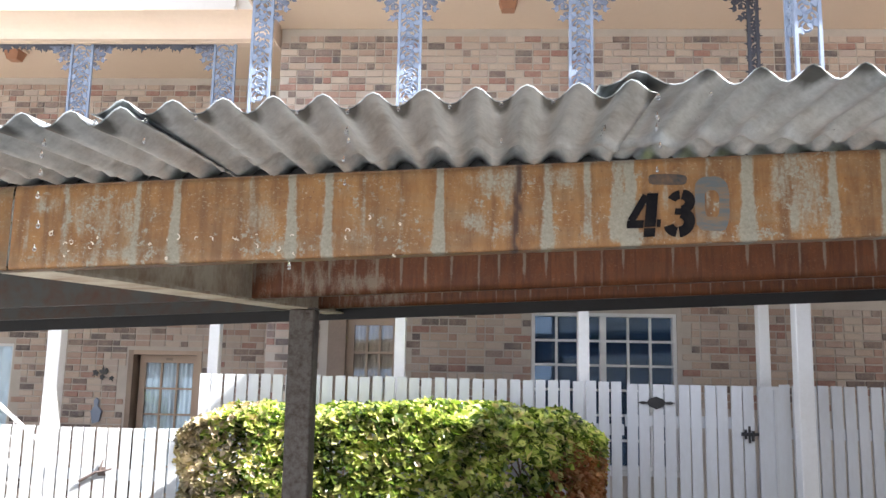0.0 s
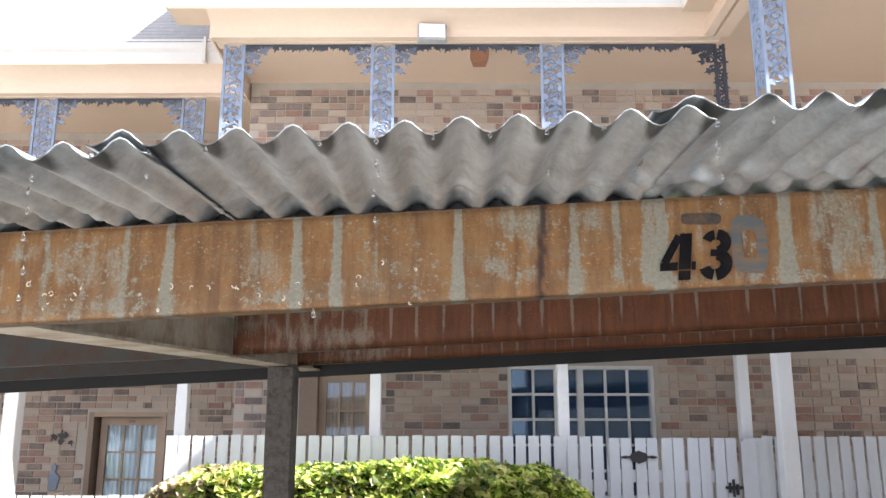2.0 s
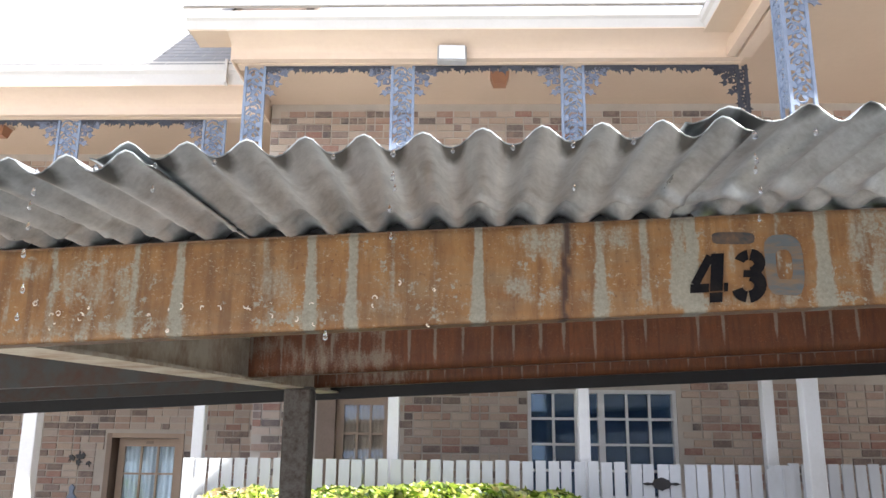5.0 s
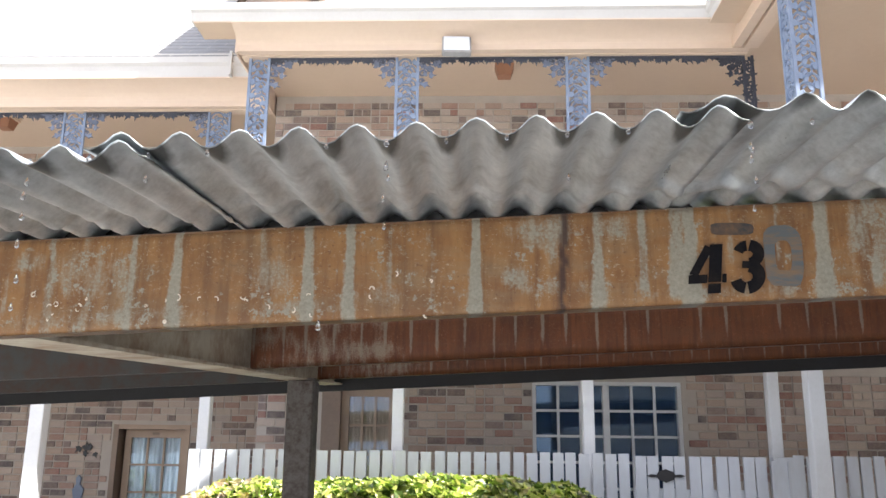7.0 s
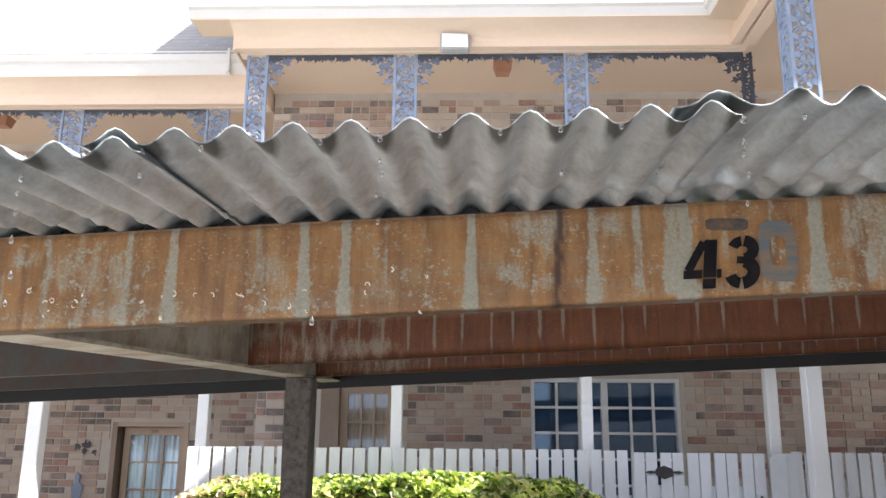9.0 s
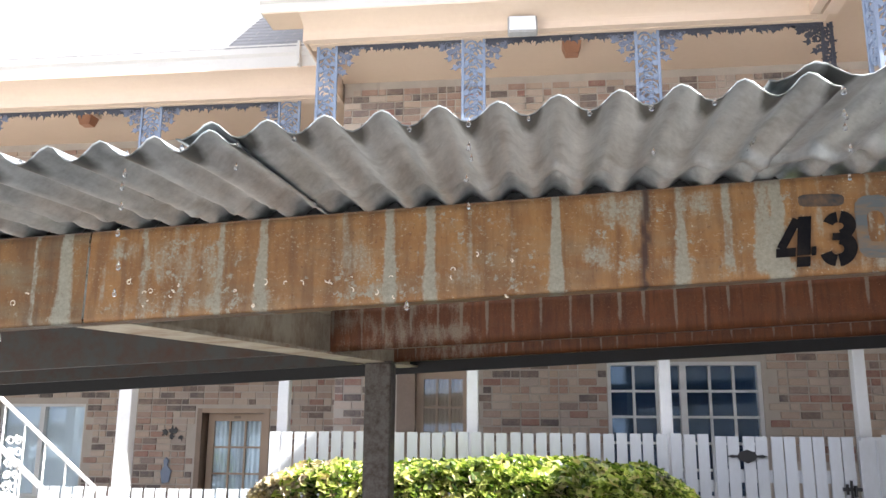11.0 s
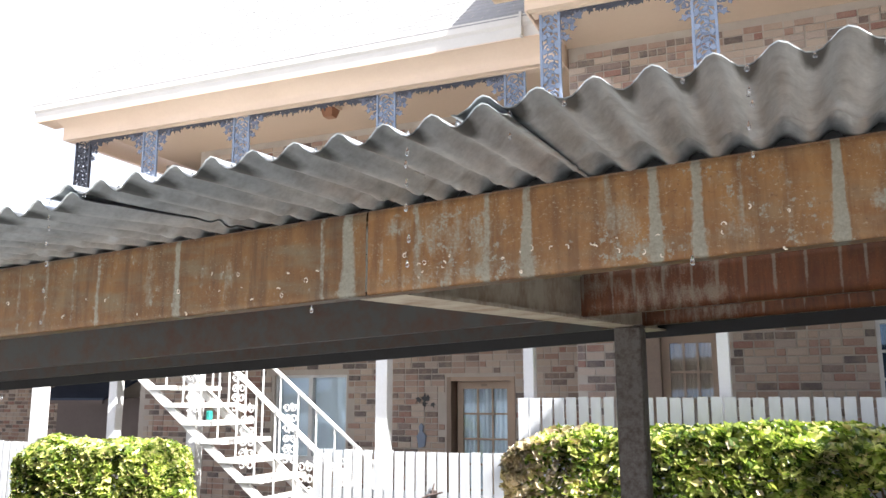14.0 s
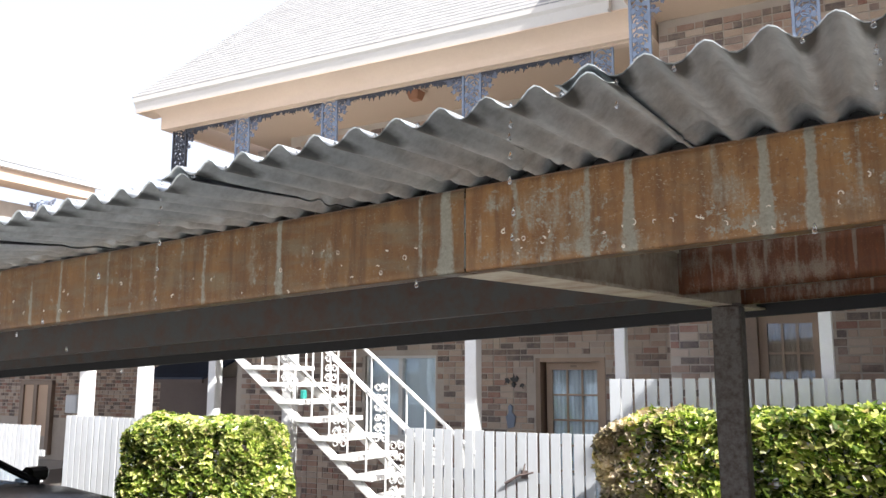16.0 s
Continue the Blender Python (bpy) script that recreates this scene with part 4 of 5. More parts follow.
def frieze(x0, x1, y):
    f = thing("iron_frieze", "dark wrought-iron leaf frieze under the eave", "frieze", "friezes", ((x0 + x1) / 2, y, 0))
    h = (x1 - x0) / 2
    bm = boxes((-h, h, -0.012, 0.012, 5.226, 5.2445))
    rnd = random.Random(int(x0 * 100))
    x = -h + 0.02
    while x < h - 0.02:
        leaf_bit(bm, x, 0, 5.230, rnd.uniform(0.035, 0.085), math.pi + rnd.uniform(-0.8, 0.8))
        x += rnd.choice((0.022, 0.028, 0.035, 0.06))
    part("leaf_band", bm, M_IRON_DARK, f)["kind"] = "stuff"


for x, w in ((-0.45, 0.19), (1.07, 0.19)):
    make_iron_post(x, POST_Y + 0.03, w)
make_iron_post(-1.79, POST_Y + 0.03, 0.17, sides=(1,))
make_iron_post(2.572, POST_Y + 0.03, 0.075, True, sides=(-1,))
make_iron_post(2.45, 6.1, 0.165, sides=(1,), corner=True)
make_iron_post(4.0, 6.1, 0.17)
for x in (-2.53, -4.08, -6.09, -7.53):
    make_iron_post(x, LEFT_Y + 0.03, 0.22, sides=(-1, 1) if x < -3 else (-1,))
make_iron_post(-8.70, LEFT_Y + 0.03, 0.24, True, sides=(1,), corner=True)
for a, b in ((-1.70, -0.56), (-0.34, 0.96), (1.18, 2.52)):
    frieze(a + 0.0, b, POST_Y + 0.03)
frieze(2.56, 3.9, 6.1)
for a, b in ((-8.57, -7.65), (-7.41, -6.21), (-5.97, -4.2), (-3.96, -2.65)):
    frieze(a, b, LEFT_Y + 0.03)


# white lower posts
def white_post(x, y, w, z1=2.70):
    p = thing("white_post", "white-painted square porch post", "post", "porch posts", (x, y, 0))
    part("shaft", boxes((-w / 2, w / 2, -w / 2, w / 2, 0.1, z1), bevel=0.006), M_WHITE, p)
    part("plinth", boxes((-w / 2 - 0.015, w / 2 + 0.015, -w / 2 - 0.015, w / 2 + 0.015, 0.1, 0.22), bevel=0.006), M_WHITE, p)
    return p


for x in (-2.05, -0.46, 1.08, 2.56):
    white_post(x, POST_Y + 0.05, 0.092)
white_post(2.63, 6.95, 0.115)
for x, w in ((-4.08, 0.14), (-9.14, 0.16), (-6.6, 0.14)):
    white_post(x, LEFT_Y + 0.05, w)
white_post(-10.32, 8.85, 0.16)
white_post(-7.85, 8.85, 0.13)


# ---- fences ----
def board_mesh(w, t, z0, z1, dog=0.0):
    bm = bmesh.new()
    prof = [(-w / 2, z0), (w / 2, z0), (w / 2, z1 - dog), (w / 2 - dog, z1), (-w / 2 + dog, z1), (-w / 2, z1 - dog)]
    extrude_profile(bm, prof, -t / 2, t / 2, axis="y")
    return mesh_of("picket", bm, M_PICKET)


def picket_fence(name, label, x0, x1, y, top, step=0.1012, w=0.080, skip=()):
    f = thing(name, label, "fence", at=(0, y, 0))
    rnd = random.Random(int(1000 * top))
    meshes = [board_mesh(w + d, 0.018, 0.12, top + e) for d, e in ((0, 0), (0.001, -0.004), (-0.002, 0.003))]
    n = int((x1 - x0) / step)
    for i in range(n):
        x = x0 + (i + 0.5) * step
        if any(a < x < b for a, b in skip):
            continue
        p = new("picket", meshes[rnd.randrange(3)])
        p.parent = f
        p.matrix_basis = pose(x + rnd.uniform(-0.0015, 0.0015), rnd.uniform(-0.002, 0.002), 0, 0, rnd.uniform(-0.14, 0.14), 0)
    for z in (0.35, top - 0.42):
        segs, a = [], x0
        for s in [*skip, (x1, x1)]:
            if s[0] > a:
                segs.append((a, s[0]))
            a = s[1]
        for a, b in segs:
            part("rail", boxes((a, b, 0.0125, 0.05, z, z + 0.085)), M_PICKET, f)
    return f


picket_fence("picket_fence", "tall white picket fence in shade before the porch", -2.08, 4.6, FENCE_Y, 1.80, skip=((1.37, 2.40), (2.40, 2.62)))
picket_fence("low_picket_fence", "lower white picket fence in bright sun beside the stair", -4.02, -2.09, FENCE_Y, 1.345)
picket_fence("low_picket_fence", "lower white picket fence in bright sun beside the rounded hedge", -8.75, -6.5, FENCE_Y, 1.345)
part("corner_post", boxes((2.43, 2.62, -0.03, 0.06, 0.1, 1.785)), M_PICKET, bpy.data.objects["picket_fence"], "wide flat fence post panel")
for i, x in enumerate((2.41, 2.53)):
    part("gate_stop", boxes((x, x + 0.02, -0.04, -0.031, 0.1, 1.76)), M_PICKET, bpy.data.objects["picket_fence"])
gate = thing("fence_gate", "white picket gate with black iron hinge and latch", "gate", at=(0, FENCE_Y, 0))
gm = board_mesh(0.082, 0.018, 0.14, 1.785)
for i in range(10):
    p = new("picket", gm)
    p.parent = gate
    p.matrix_basis = pose(1.427 + i * 0.102, -0.006, 0, 0, 0.2 * (-1) ** i, 0)
for z in (0.4, 1.45):
    part("rail", boxes((1.38, 2.39, 0.005, 0.04, z, z + 0.09)), M_PICKET, gate)
bm = bmesh.new()
hp = [(-0.147, 0), (-0.11, 0.012), (-0.07, 0.007), (-0.055, 0.03), (-0.02, 0.042), (0, 0.05), (0.02, 0.042), (0.055, 0.03), (0.07, 0.007), (0.11, 0.012), (0.147, 0),
      (0.11, -0.012), (0.07, -0.007), (0.055, -0.03), (0.02, -0.042), (0, -0.052), (-0.02, -0.042), (-0.055, -0.03), (-0.07, -0.007), (-0.11, -0.012)]
extrude_profile(bm, [(1.618 + a, 1.64 + b) for a, b in hp], -0.026, -0.018, axis="y")
part("hinge", bm, M_BLACK, gate, "black decorative strap hinge")
bm = boxes((2.275, 2.41, -0.03, -0.018, 1.40, 1.425), (2.33, 2.345, -0.034, -0.018, 1.345, 1.475), (2.30, 2.315, -0.036, -0.018, 1.375, 1.45), (2.355, 2.37, -0.05, -0.018, 1.36, 1.44))
part("latch", bm, M_BLACK, gate, "black iron gate latch")
orn = thing("fence_hook", "small dark iron branch-shaped hook on the low fence", "hook", at=(0, FENCE_Y, 0))
bm = bmesh.new()
sweep(bm, [(-3.0, -0.03, 0.915), (-2.93, -0.035, 0.955), (-2.87, -0.035, 0.99), (-2.81, -0.03, 1.0), (-2.74, -0.035, 1.02)], 0.014, 6, 0.6)
sweep(bm, [(-2.84, -0.03, 0.995), (-2.825, -0.035, 1.05), (-2.815, -0.03, 1.09)], 0.010, 6, 0.5)
part("hook", bm, M_BROWN, orn)
part("plate", boxes((-2.86, -2.80, -0.016, -0.0095, 0.96, 1.03)), M_BROWN, orn)


# ---- hedges ----
def hedge(x0, x1, y0, y1, z0, z1, count, seed, label, dry=None, pale_end=False):
    h = thing("hedge", label, "hedge", "clipped hedges", ((x0 + x1) / 2, (y0 + y1) / 2, 0))
    cx, cy = (x0 + x1) / 2, (y0 + y1) / 2
    rs = np.random.RandomState(seed)
    sets = {0: ([], []), 1: ([], []), 2: ([], [])}
    for i in range(count):
        f = rs.rand()
        x, y, z = rs.uniform(x0, x1), rs.uniform(y0, y1), z0 + (z1 - z0) * rs.rand() ** 0.7
        depth = rs.exponential(0.05)
        if f < 0.40:
            y = y0 + depth
        elif f < 0.72:
            z = z1 - depth
        elif f < 0.82:
            x = x0 + depth
        elif f < 0.90:
            x = x1 - depth
        elif f < 0.92:
            y = y1 - depth
        p = Vector((x, y, z))
        # rounded ends and an uneven skin
        ex = max(0.0, 1 - min(x - x0, x1 - x) / 0.35)
        ez = max(0.0, (z - z1 + 0.3) / 0.3)
        ey = max(0.0, 1 - min(y - y0, y1 - y) / 0.3)
        p.z -= 0.16 * ez * (ex * ex + 0.5 * ey * ey)
        p.x += (cx - x) / abs(cx - x + 1e-6) * 0.12 * ex * max(ez, ey) ** 2
        p.y += 0.10 * ey * ex * (1 if y < cy else -1)
        p += 0.07 * Vector((noise.noise(p * 3.1), noise.noise(p * 3.1 + Vector((9, 0, 0))), 1.3 * noise.noise(p * 2.3 + Vector((0, 7, 0)))))
        low = max(0.0, (z0 + 0.35 - z) / 0.35)
        if rs.rand() < low * 0.7:
            continue
        if noise.noise(p * 4.7 + Vector((3, 3, 3))) > 0.42:
            continue
        is_dry = dry is not None and (p - Vector(dry[:3])).length < dry[3] * (0.6 + 0.6 * rs.rand())
        pale = pale_end and x < x0 + 0.62 * (0.3 + rs.rand()) and y < y0 + 0.5
        if pale and rs.rand() < 0.5:
            continue
        kind_of = 1 if is_dry else 2 if pale else 0
        s = rs.uniform(0.020, 0.050)
        outward = Vector((0.5 * (x - cx) / (x1 - x0), (y - cy) / (y1 - y0), 0.75))
        nrm = (outward.normalized() + Vector((0.25, 0, 0.15)) + 0.6 * Vector(rs.normal(size=3))).normalized()
        t = nrm.orthogonal().normalized()
        t = (Matrix.Rotation(rs.uniform(0, 6.28), 3, nrm) @ t).normalized()
        b = nrm.cross(t)
        verts, faces = sets[kind_of]
        k = len(verts)
        off = Vector((cx, cy, 0))
        p = p - off
        verts += [p - t * s, p + b * s * 0.7 + nrm * 0.2 * s, p + t * s * 1.05, p - b * s * 0.7 + nrm * 0.2 * s, p + t * s * 0.1 - nrm * 0.1 * s]
        faces += [(k, k + 4, k + 1), (k + 4, k + 2, k + 1), (k, k + 3, k + 4), (k + 4, k + 3, k + 2)]
    for kind_of, (verts, faces) in sets.items():
        if verts:
            me = bpy.data.meshes.new("crown")
            me.from_pydata([tuple(v) for v in verts], [], faces)
            me.materials.append((M_LEAF, M_LEAF_DRY, M_LEAF_PALE)[kind_of])
            ob = new("dry_foliage" if kind_of else "foliage", me)
            ob.parent = h
            tagged(ob, ("", "reddish-brown dry leaves", "pale brown withered leaves")[kind_of], "", "", "stuff")
    bm = bmesh.new()
    for i in range(int((x1 - x0) * 9)):
        x = x0 + 0.15 + (x1 - x0 - 0.3) * rs.rand() - cx
        y = (y1 - y0) * rs.uniform(-0.2, 0.2)
        pts = [(x, y, 0.08)]
        for j in range(5):
            pts.append((pts[-1][0] + rs.uniform(-0.09, 0.09), pts[-1][1] + rs.uniform(-0.07, 0.07), 0.08 + (z1 - 0.2) * (j + 1) / 5.5))
        sweep(bm, pts, 0.018, 5, 0.35)
        for j in (2, 3, 4):
            q = pts[j]
            sweep(bm, [q, (q[0] + rs.uniform(-0.15, 0.15), q[1] + rs.uniform(-0.3, 0.1), q[2] + 0.12), (q[0] + rs.uniform(-0.25, 0.25), q[1] + rs.uniform(-0.35, 0.15), q[2] + 0.24)], 0.008, 4, 0.4)
    part("branchwork", bm, M_BARK, h)["kind"] = "stuff"
    return h


hedge(-1.95, 1.12, 6.38, 7.12, 0.40, 1.60, 26000, 3, "clipped green hedge, sunlit on top, with dry leaves at one end", (1.0, 6.5, 1.0, 0.33), True)
hedge(-6.85, -4.92, 6.38, 7.1, 0.30, 1.42, 18000, 5, "rounded clipped green hedge in sun")


# ---- outside stair ----
def stair():
    s = thing("outside_stair", "white-painted outside stair with iron railing and open treads", "stair", at=(0, 0, 0))
    x_low, n, rise, going, y0, y1 = -3.95, 15, 0.183, 0.232, 7.75, 8.6
    for i in range(n):
        x, z = x_low - i * going, 0.1 + (i + 1) * rise
        part("tread", boxes((x - 0.29, x, y0, y1, z - 0.05, z), bevel=0.006), M_STAIR, s)
    slope = rise / going
    for y in (y0 + 0.02, y1 - 0.06):
        bm = bmesh.new()
        xa, xb = x_low, x_low - n * going
        za, zb = 0.1, 0.1 + n * rise
        extrude_profile(bm, [(xa, za - 0.05), (xa, za + 0.04), (xb, zb - 0.06), (xb, zb - 0.16)], y, y + 0.04, axis="y")
        part("stringer", bm, M_STAIR, s)
    for y in (y0 + 0.04, y1 - 0.04):
        for off in (0.88, 0.42):
            bm = bmesh.new()
            bar(bm, (x_low + 0.1, y, 0.1 + off), (x_low - n * going, y, 0.1 + off + (n + 0.4) * rise), 0.022 if off > 0.5 else 0.014, 8)
            part("handrail" if off > 0.5 else "mid_rail", bm, M_STAIR, s)
        for i in range(n):
            x, z = x_low - i * going - 0.1, 0.1 + (i + 1) * rise
            bm = bmesh.new()
            bar(bm, (x, y, z - 0.02), (x, y, z + 0.84), 0.010, 6)
            part("baluster", bm, M_STAIR, s)
            if i % 3 == 1:
                bm = bmesh.new()
                for k in range(6):
                    for q in (0.055, 0.145):
                        scroll(bm, x - q, y, z + 0.12 + 0.11 * k, 0.045, 1.2, 1 if (k + (q > 0.1)) % 2 else -1, 0.008)
                    leaf_bit(bm, x - 0.1, y, z + 0.14 + 0.11 * k, 0.075, k)
                part("scroll_panel", bm, M_STAIR, s)["kind"] = "stuff"
    for x in (x_low - n * going,):
        part("newel", boxes((x - 0.035, x + 0.035, y0 - 0.02, y0 + 0.05, 2.5, 0.1 + (x_low - x) / going * rise + 0.95), bevel=0.005), M_STAIR, s)


stair()


# ---- lamps and small fittings ----
fl = thing("flood_light", "rectangular flood light with frosted lens under the gutter", "lamp", at=(-0.005, 7.40, 5.255))
fl.rotation_euler = (radians(-14), 0, radians(3))
part("housing", boxes((-0.128, 0.128, -0.035, 0.05, -0.088, 0.088), bevel=0.012), M_LAMPBODY, fl)
part("lens", boxes((-0.112, 0.112, -0.042, -0.036, -0.074, 0.074)), M_LENS, fl, "frosted pale glass")
bm = bmesh.new()
bar(bm, (0, 0.02, 0.08), (0, 0.06, 0.16), 0.012, 8)
bmesh.ops.create_cone(bm, cap_ends=True, segments=12, radius1=0.05, radius2=0.04, depth=0.03, matrix=Matrix.Translation((0, 0.06, 0.165)))
part("mount", bm, M_PEACH, fl)
for (x, y) in ((0.44, 8.15), (-5.2, 9.45)):
    lamp = thing("ceiling_lamp", "brown terracotta ceiling lamp on the balcony", "lamp", "balcony lamps", (x, y, 5.449))
    bm = bmesh.new()
    bmesh.ops.create_cone(bm, cap_ends=True, segments=4, radius1=0.085, radius2=0.13, depth=0.11, matrix=Matrix.Translation((0, 0, -0.085)) @ Matrix.Rotation(math.pi / 4, 4, "Z"))
    part("shade", bm, M_TERRACOTTA, lamp)
    part("canopy", boxes((-0.11, 0.11, -0.11, 0.11, -0.03, 0.0), bevel=0.006), M_PEACH, lamp)
hatch = thing("ceiling_hatch", "peach panel hatch in the balcony ceiling", "hatch", at=(0.05, 8.0, 5.449))
part("panel", boxes((-0.3, 0.3, -0.2, 0.2, -0.012, 0)), M_SOFFIT, hatch)
part("edge", boxes((0.3, 0.312, -0.2, 0.2, -0.02, 0), (-0.3, 0.312, -0.212, -0.2, -0.02, 0)), M_JAMB, hatch)

# wall ornaments beside the door
o1 = thing("wall_ornament", "dark metal bird ornament on the brick wall", "ornament", at=(-4.28, LEFT_WALL_Y - 0.03, 1.76))
bm = bmesh.new()
for i, (a, b, s) in enumerate(((0, 0, 0.10), (0.06, 0.02, 0.09), (-0.07, 0.03, 0.09), (0.1, -0.03, 0.07), (-0.03, -0.04, 0.08))):
    leaf_bit(bm, a, 0, b, s, 1.2 * i)
part("figure", bm, M_BLACK, o1)
o2 = thing("wall_ornament", "pale blue ornament on the brick wall", "ornament", at=(-4.33, LEFT_WALL_Y - 0.03, 1.35))
bm = extrude_profile(bmesh.new(), [(-0.03, -0.17), (0.05, -0.15), (0.07, -0.02), (0.02, 0.03), (0.03, 0.10), (0.0, 0.13), (-0.03, 0.10), (-0.02, 0.03), (-0.06, -0.03)], -0.012, 0.012, axis="y")
part("figure", bm, M_IRON, o2)

# ---- far left: the side building and porch ----
solo("wall_side_building", boxes((-19, -15.2, 3.0, 12.5, 2.7, 5.2)), M_MORTAR, "tan brick side building wall", "wall", kind="structure")
side = thing("trim_eave_side", "peach fascia and white gutter of the side building", "eave", at=(0, 0, 0.13), kind="structure")
part("fascia", boxes((-14.7, -14.62, 3.0, 12.1, 5.34, 5.62)), M_PEACH, side)
part("soffit", boxes((-15.2, -14.7, 3.0, 12.1, 5.34, 5.37)), M_SOFFIT, side)
part("gutter", boxes((-14.615, -14.52, 3.0, 12.2, 5.57, 5.66), bevel=0.01), M_WHITE, side)
make_iron_post(-14.75, 11.0, 0.3, sides=(-1, 1))
solo("roof_side", extrude_profile(bmesh.new(), [(-14.5, 5.70), (-17.2, 6.5), (-17.2, 6.4), (-14.5, 5.67)], 3.0, 12.2, axis="y"), M_SHINGLE, "grey shingle roof of the side building", "roof", kind="structure").location.z = 0.13
solo("wall_far", boxes((-20, -8.9, 13.0, 13.2, 0, 2.9)), M_MORTAR, "shaded brick wall behind the passage", "wall", kind="structure")
BRICK_LAYERS.append(("wall_far", -19.5, -8.9, 0.9, 2.5, 13.0, [(-13.2, -10.9, 0.5, 2.6), (-17.76, -16.64, 0.1, 1.73)]))
# added walls, never in view: they block sun and sky on the right
solo("unseen_shade_wall", boxes((2.5, 7.5, -9.3, -9.0, 0, 7.2), (7.2, 7.5, -9.0, 2.6, 0, 7.2), (7.2, 7.5, 2.6, 5.3, 0, 8.4)), M_MORTAR, "plain unseen walls added to shade the right side", "wall", kind="structure")
solo("roof_porch", boxes((-20.0, -9.35, 8.3, 13.0, 2.78, 2.92)), M_BROWN, "flat porch roof over the passage", "roof", kind="structure")
aw = thing("awning", "dark navy awning above a brown panel", "awning", at=(-11.95, 12.4, 1.70))
bm = bmesh.new()
extrude_profile(bm, [(-0.5, 0.1), (0.55, 0.55), (0.55, 0.5), (-0.5, 0.05)], -0.85, 0.85)
part("cloth", bm, M_AWNING, aw)
part("frame", boxes((-0.85, 0.85, -0.52, -0.48, 0.0, 0.06)), M_BROWN, aw)
solo("brown_panel", boxes((-13.2, -11.0, 12.85, 12.98, 0.1, 1.78), (-13.2, -11.0, 12.8, 12.85, 1.74, 1.8)), M_BROWN, "brown panelled storage door behind the passage", "door")
sd = thing("door_3", "dark framed side door with two narrow glass panes", "door", kind="structure")
for x0, x1, z0, z1 in ((-17.75, -17.63, 0.1, 1.72), (-16.77, -16.65, 0.1, 1.72), (-17.63, -16.77, 1.62, 1.72), (-17.27, -17.15, 0.1, 1.62)):
    part("frame", boxes((x0, x1, 12.9, 12.995, z0, z1)), M_JAMB, sd)
part("pane", boxes((-17.63, -17.27, 12.94, 12.96, 0.5, 1.62)), M_BLIND, sd)
part("pane", boxes((-17.15, -16.77, 12.94, 12.96, 0.5, 1.62)), M_BLIND, sd)
solo("meter_box", boxes((-16.1, -15.72, 12.85, 12.985, 1.02, 1.42), bevel=0.02), M_CURTAIN, "small pale blue box on the brick wall", "box")
picket_fence("far_picket_fence", "low white picket fence before the side building", -12.8, -10.6, 8.4, 1.12)
solo("flower_pot", boxes((-0.03, 0.03, -0.03, 0.03, 0, 0.10), bevel=0.012), M_TEAL, "small teal pot on the stair", "pot").location = (-5.80, 8.1, 0.1 + 8 * 0.183)

# ---- parked car at the carport's far end ----
car = thing("car", "dark parked car with glossy paint under the carport", "car", at=(-7.27, 4.45, 0))
car.scale = (1, 1, 0.93)


def loft(rows):
    """Skin over rows of points, closed at both ends."""
    bm = bmesh.new()
    rings = [[bm.verts.new(p) for p in r] for r in rows]
    for a, b in zip(rings, rings[1:]):
        for i in range(len(a) - 1):
            bm.faces.new((a[i], b[i], b[i + 1], a[i + 1]))
        bm.faces.new((a[-1], b[-1], b[0], a[0]))
    bm.faces.new(rings[0])
    bm.faces.new(rings[-1][::-1])
    bmesh.ops.recalc_face_normals(bm, faces=bm.faces)
    return bm


SHELL = [(-2.2, 0.30), (-2.24, 0.62), (-2.12, 0.96), (-1.75, 1.04), (-0.4, 1.03), (1.05, 1.035), (1.45, 1.01), (1.9, 0.94), (2.14, 0.80), (2.2, 0.55), (2.14, 0.30)]
part("body", loft([[(x * lx, y, min(z, top) if z > 0.5 else z) for x, z in SHELL] for y, lx, top in
     ((-0.86, 0.93, 0.86), (-0.84, 0.97, 0.94), (-0.74, 0.99, 1.01), (-0.4, 1.0, 1.04), (0.4, 1.0, 1.04), (0.74, 0.99, 1.01), (0.84, 0.97, 0.94), (0.86, 0.93, 0.86))]), M_CAR, car, smooth=True)
part("roof_panel", loft([[(x, y, z + lift) for x, z in ((-1.15, 1.36), (-0.9, 1.41), (-0.2, 1.42), (0.05, 1.39), (0.05, 1.36), (-0.2, 1.385), (-0.9, 1.375))]
     for y, lift in ((-0.60, -0.03), (-0.5, 0.0), (0.5, 0.0), (0.60, -0.03))]), M_CAR, car, smooth=True)
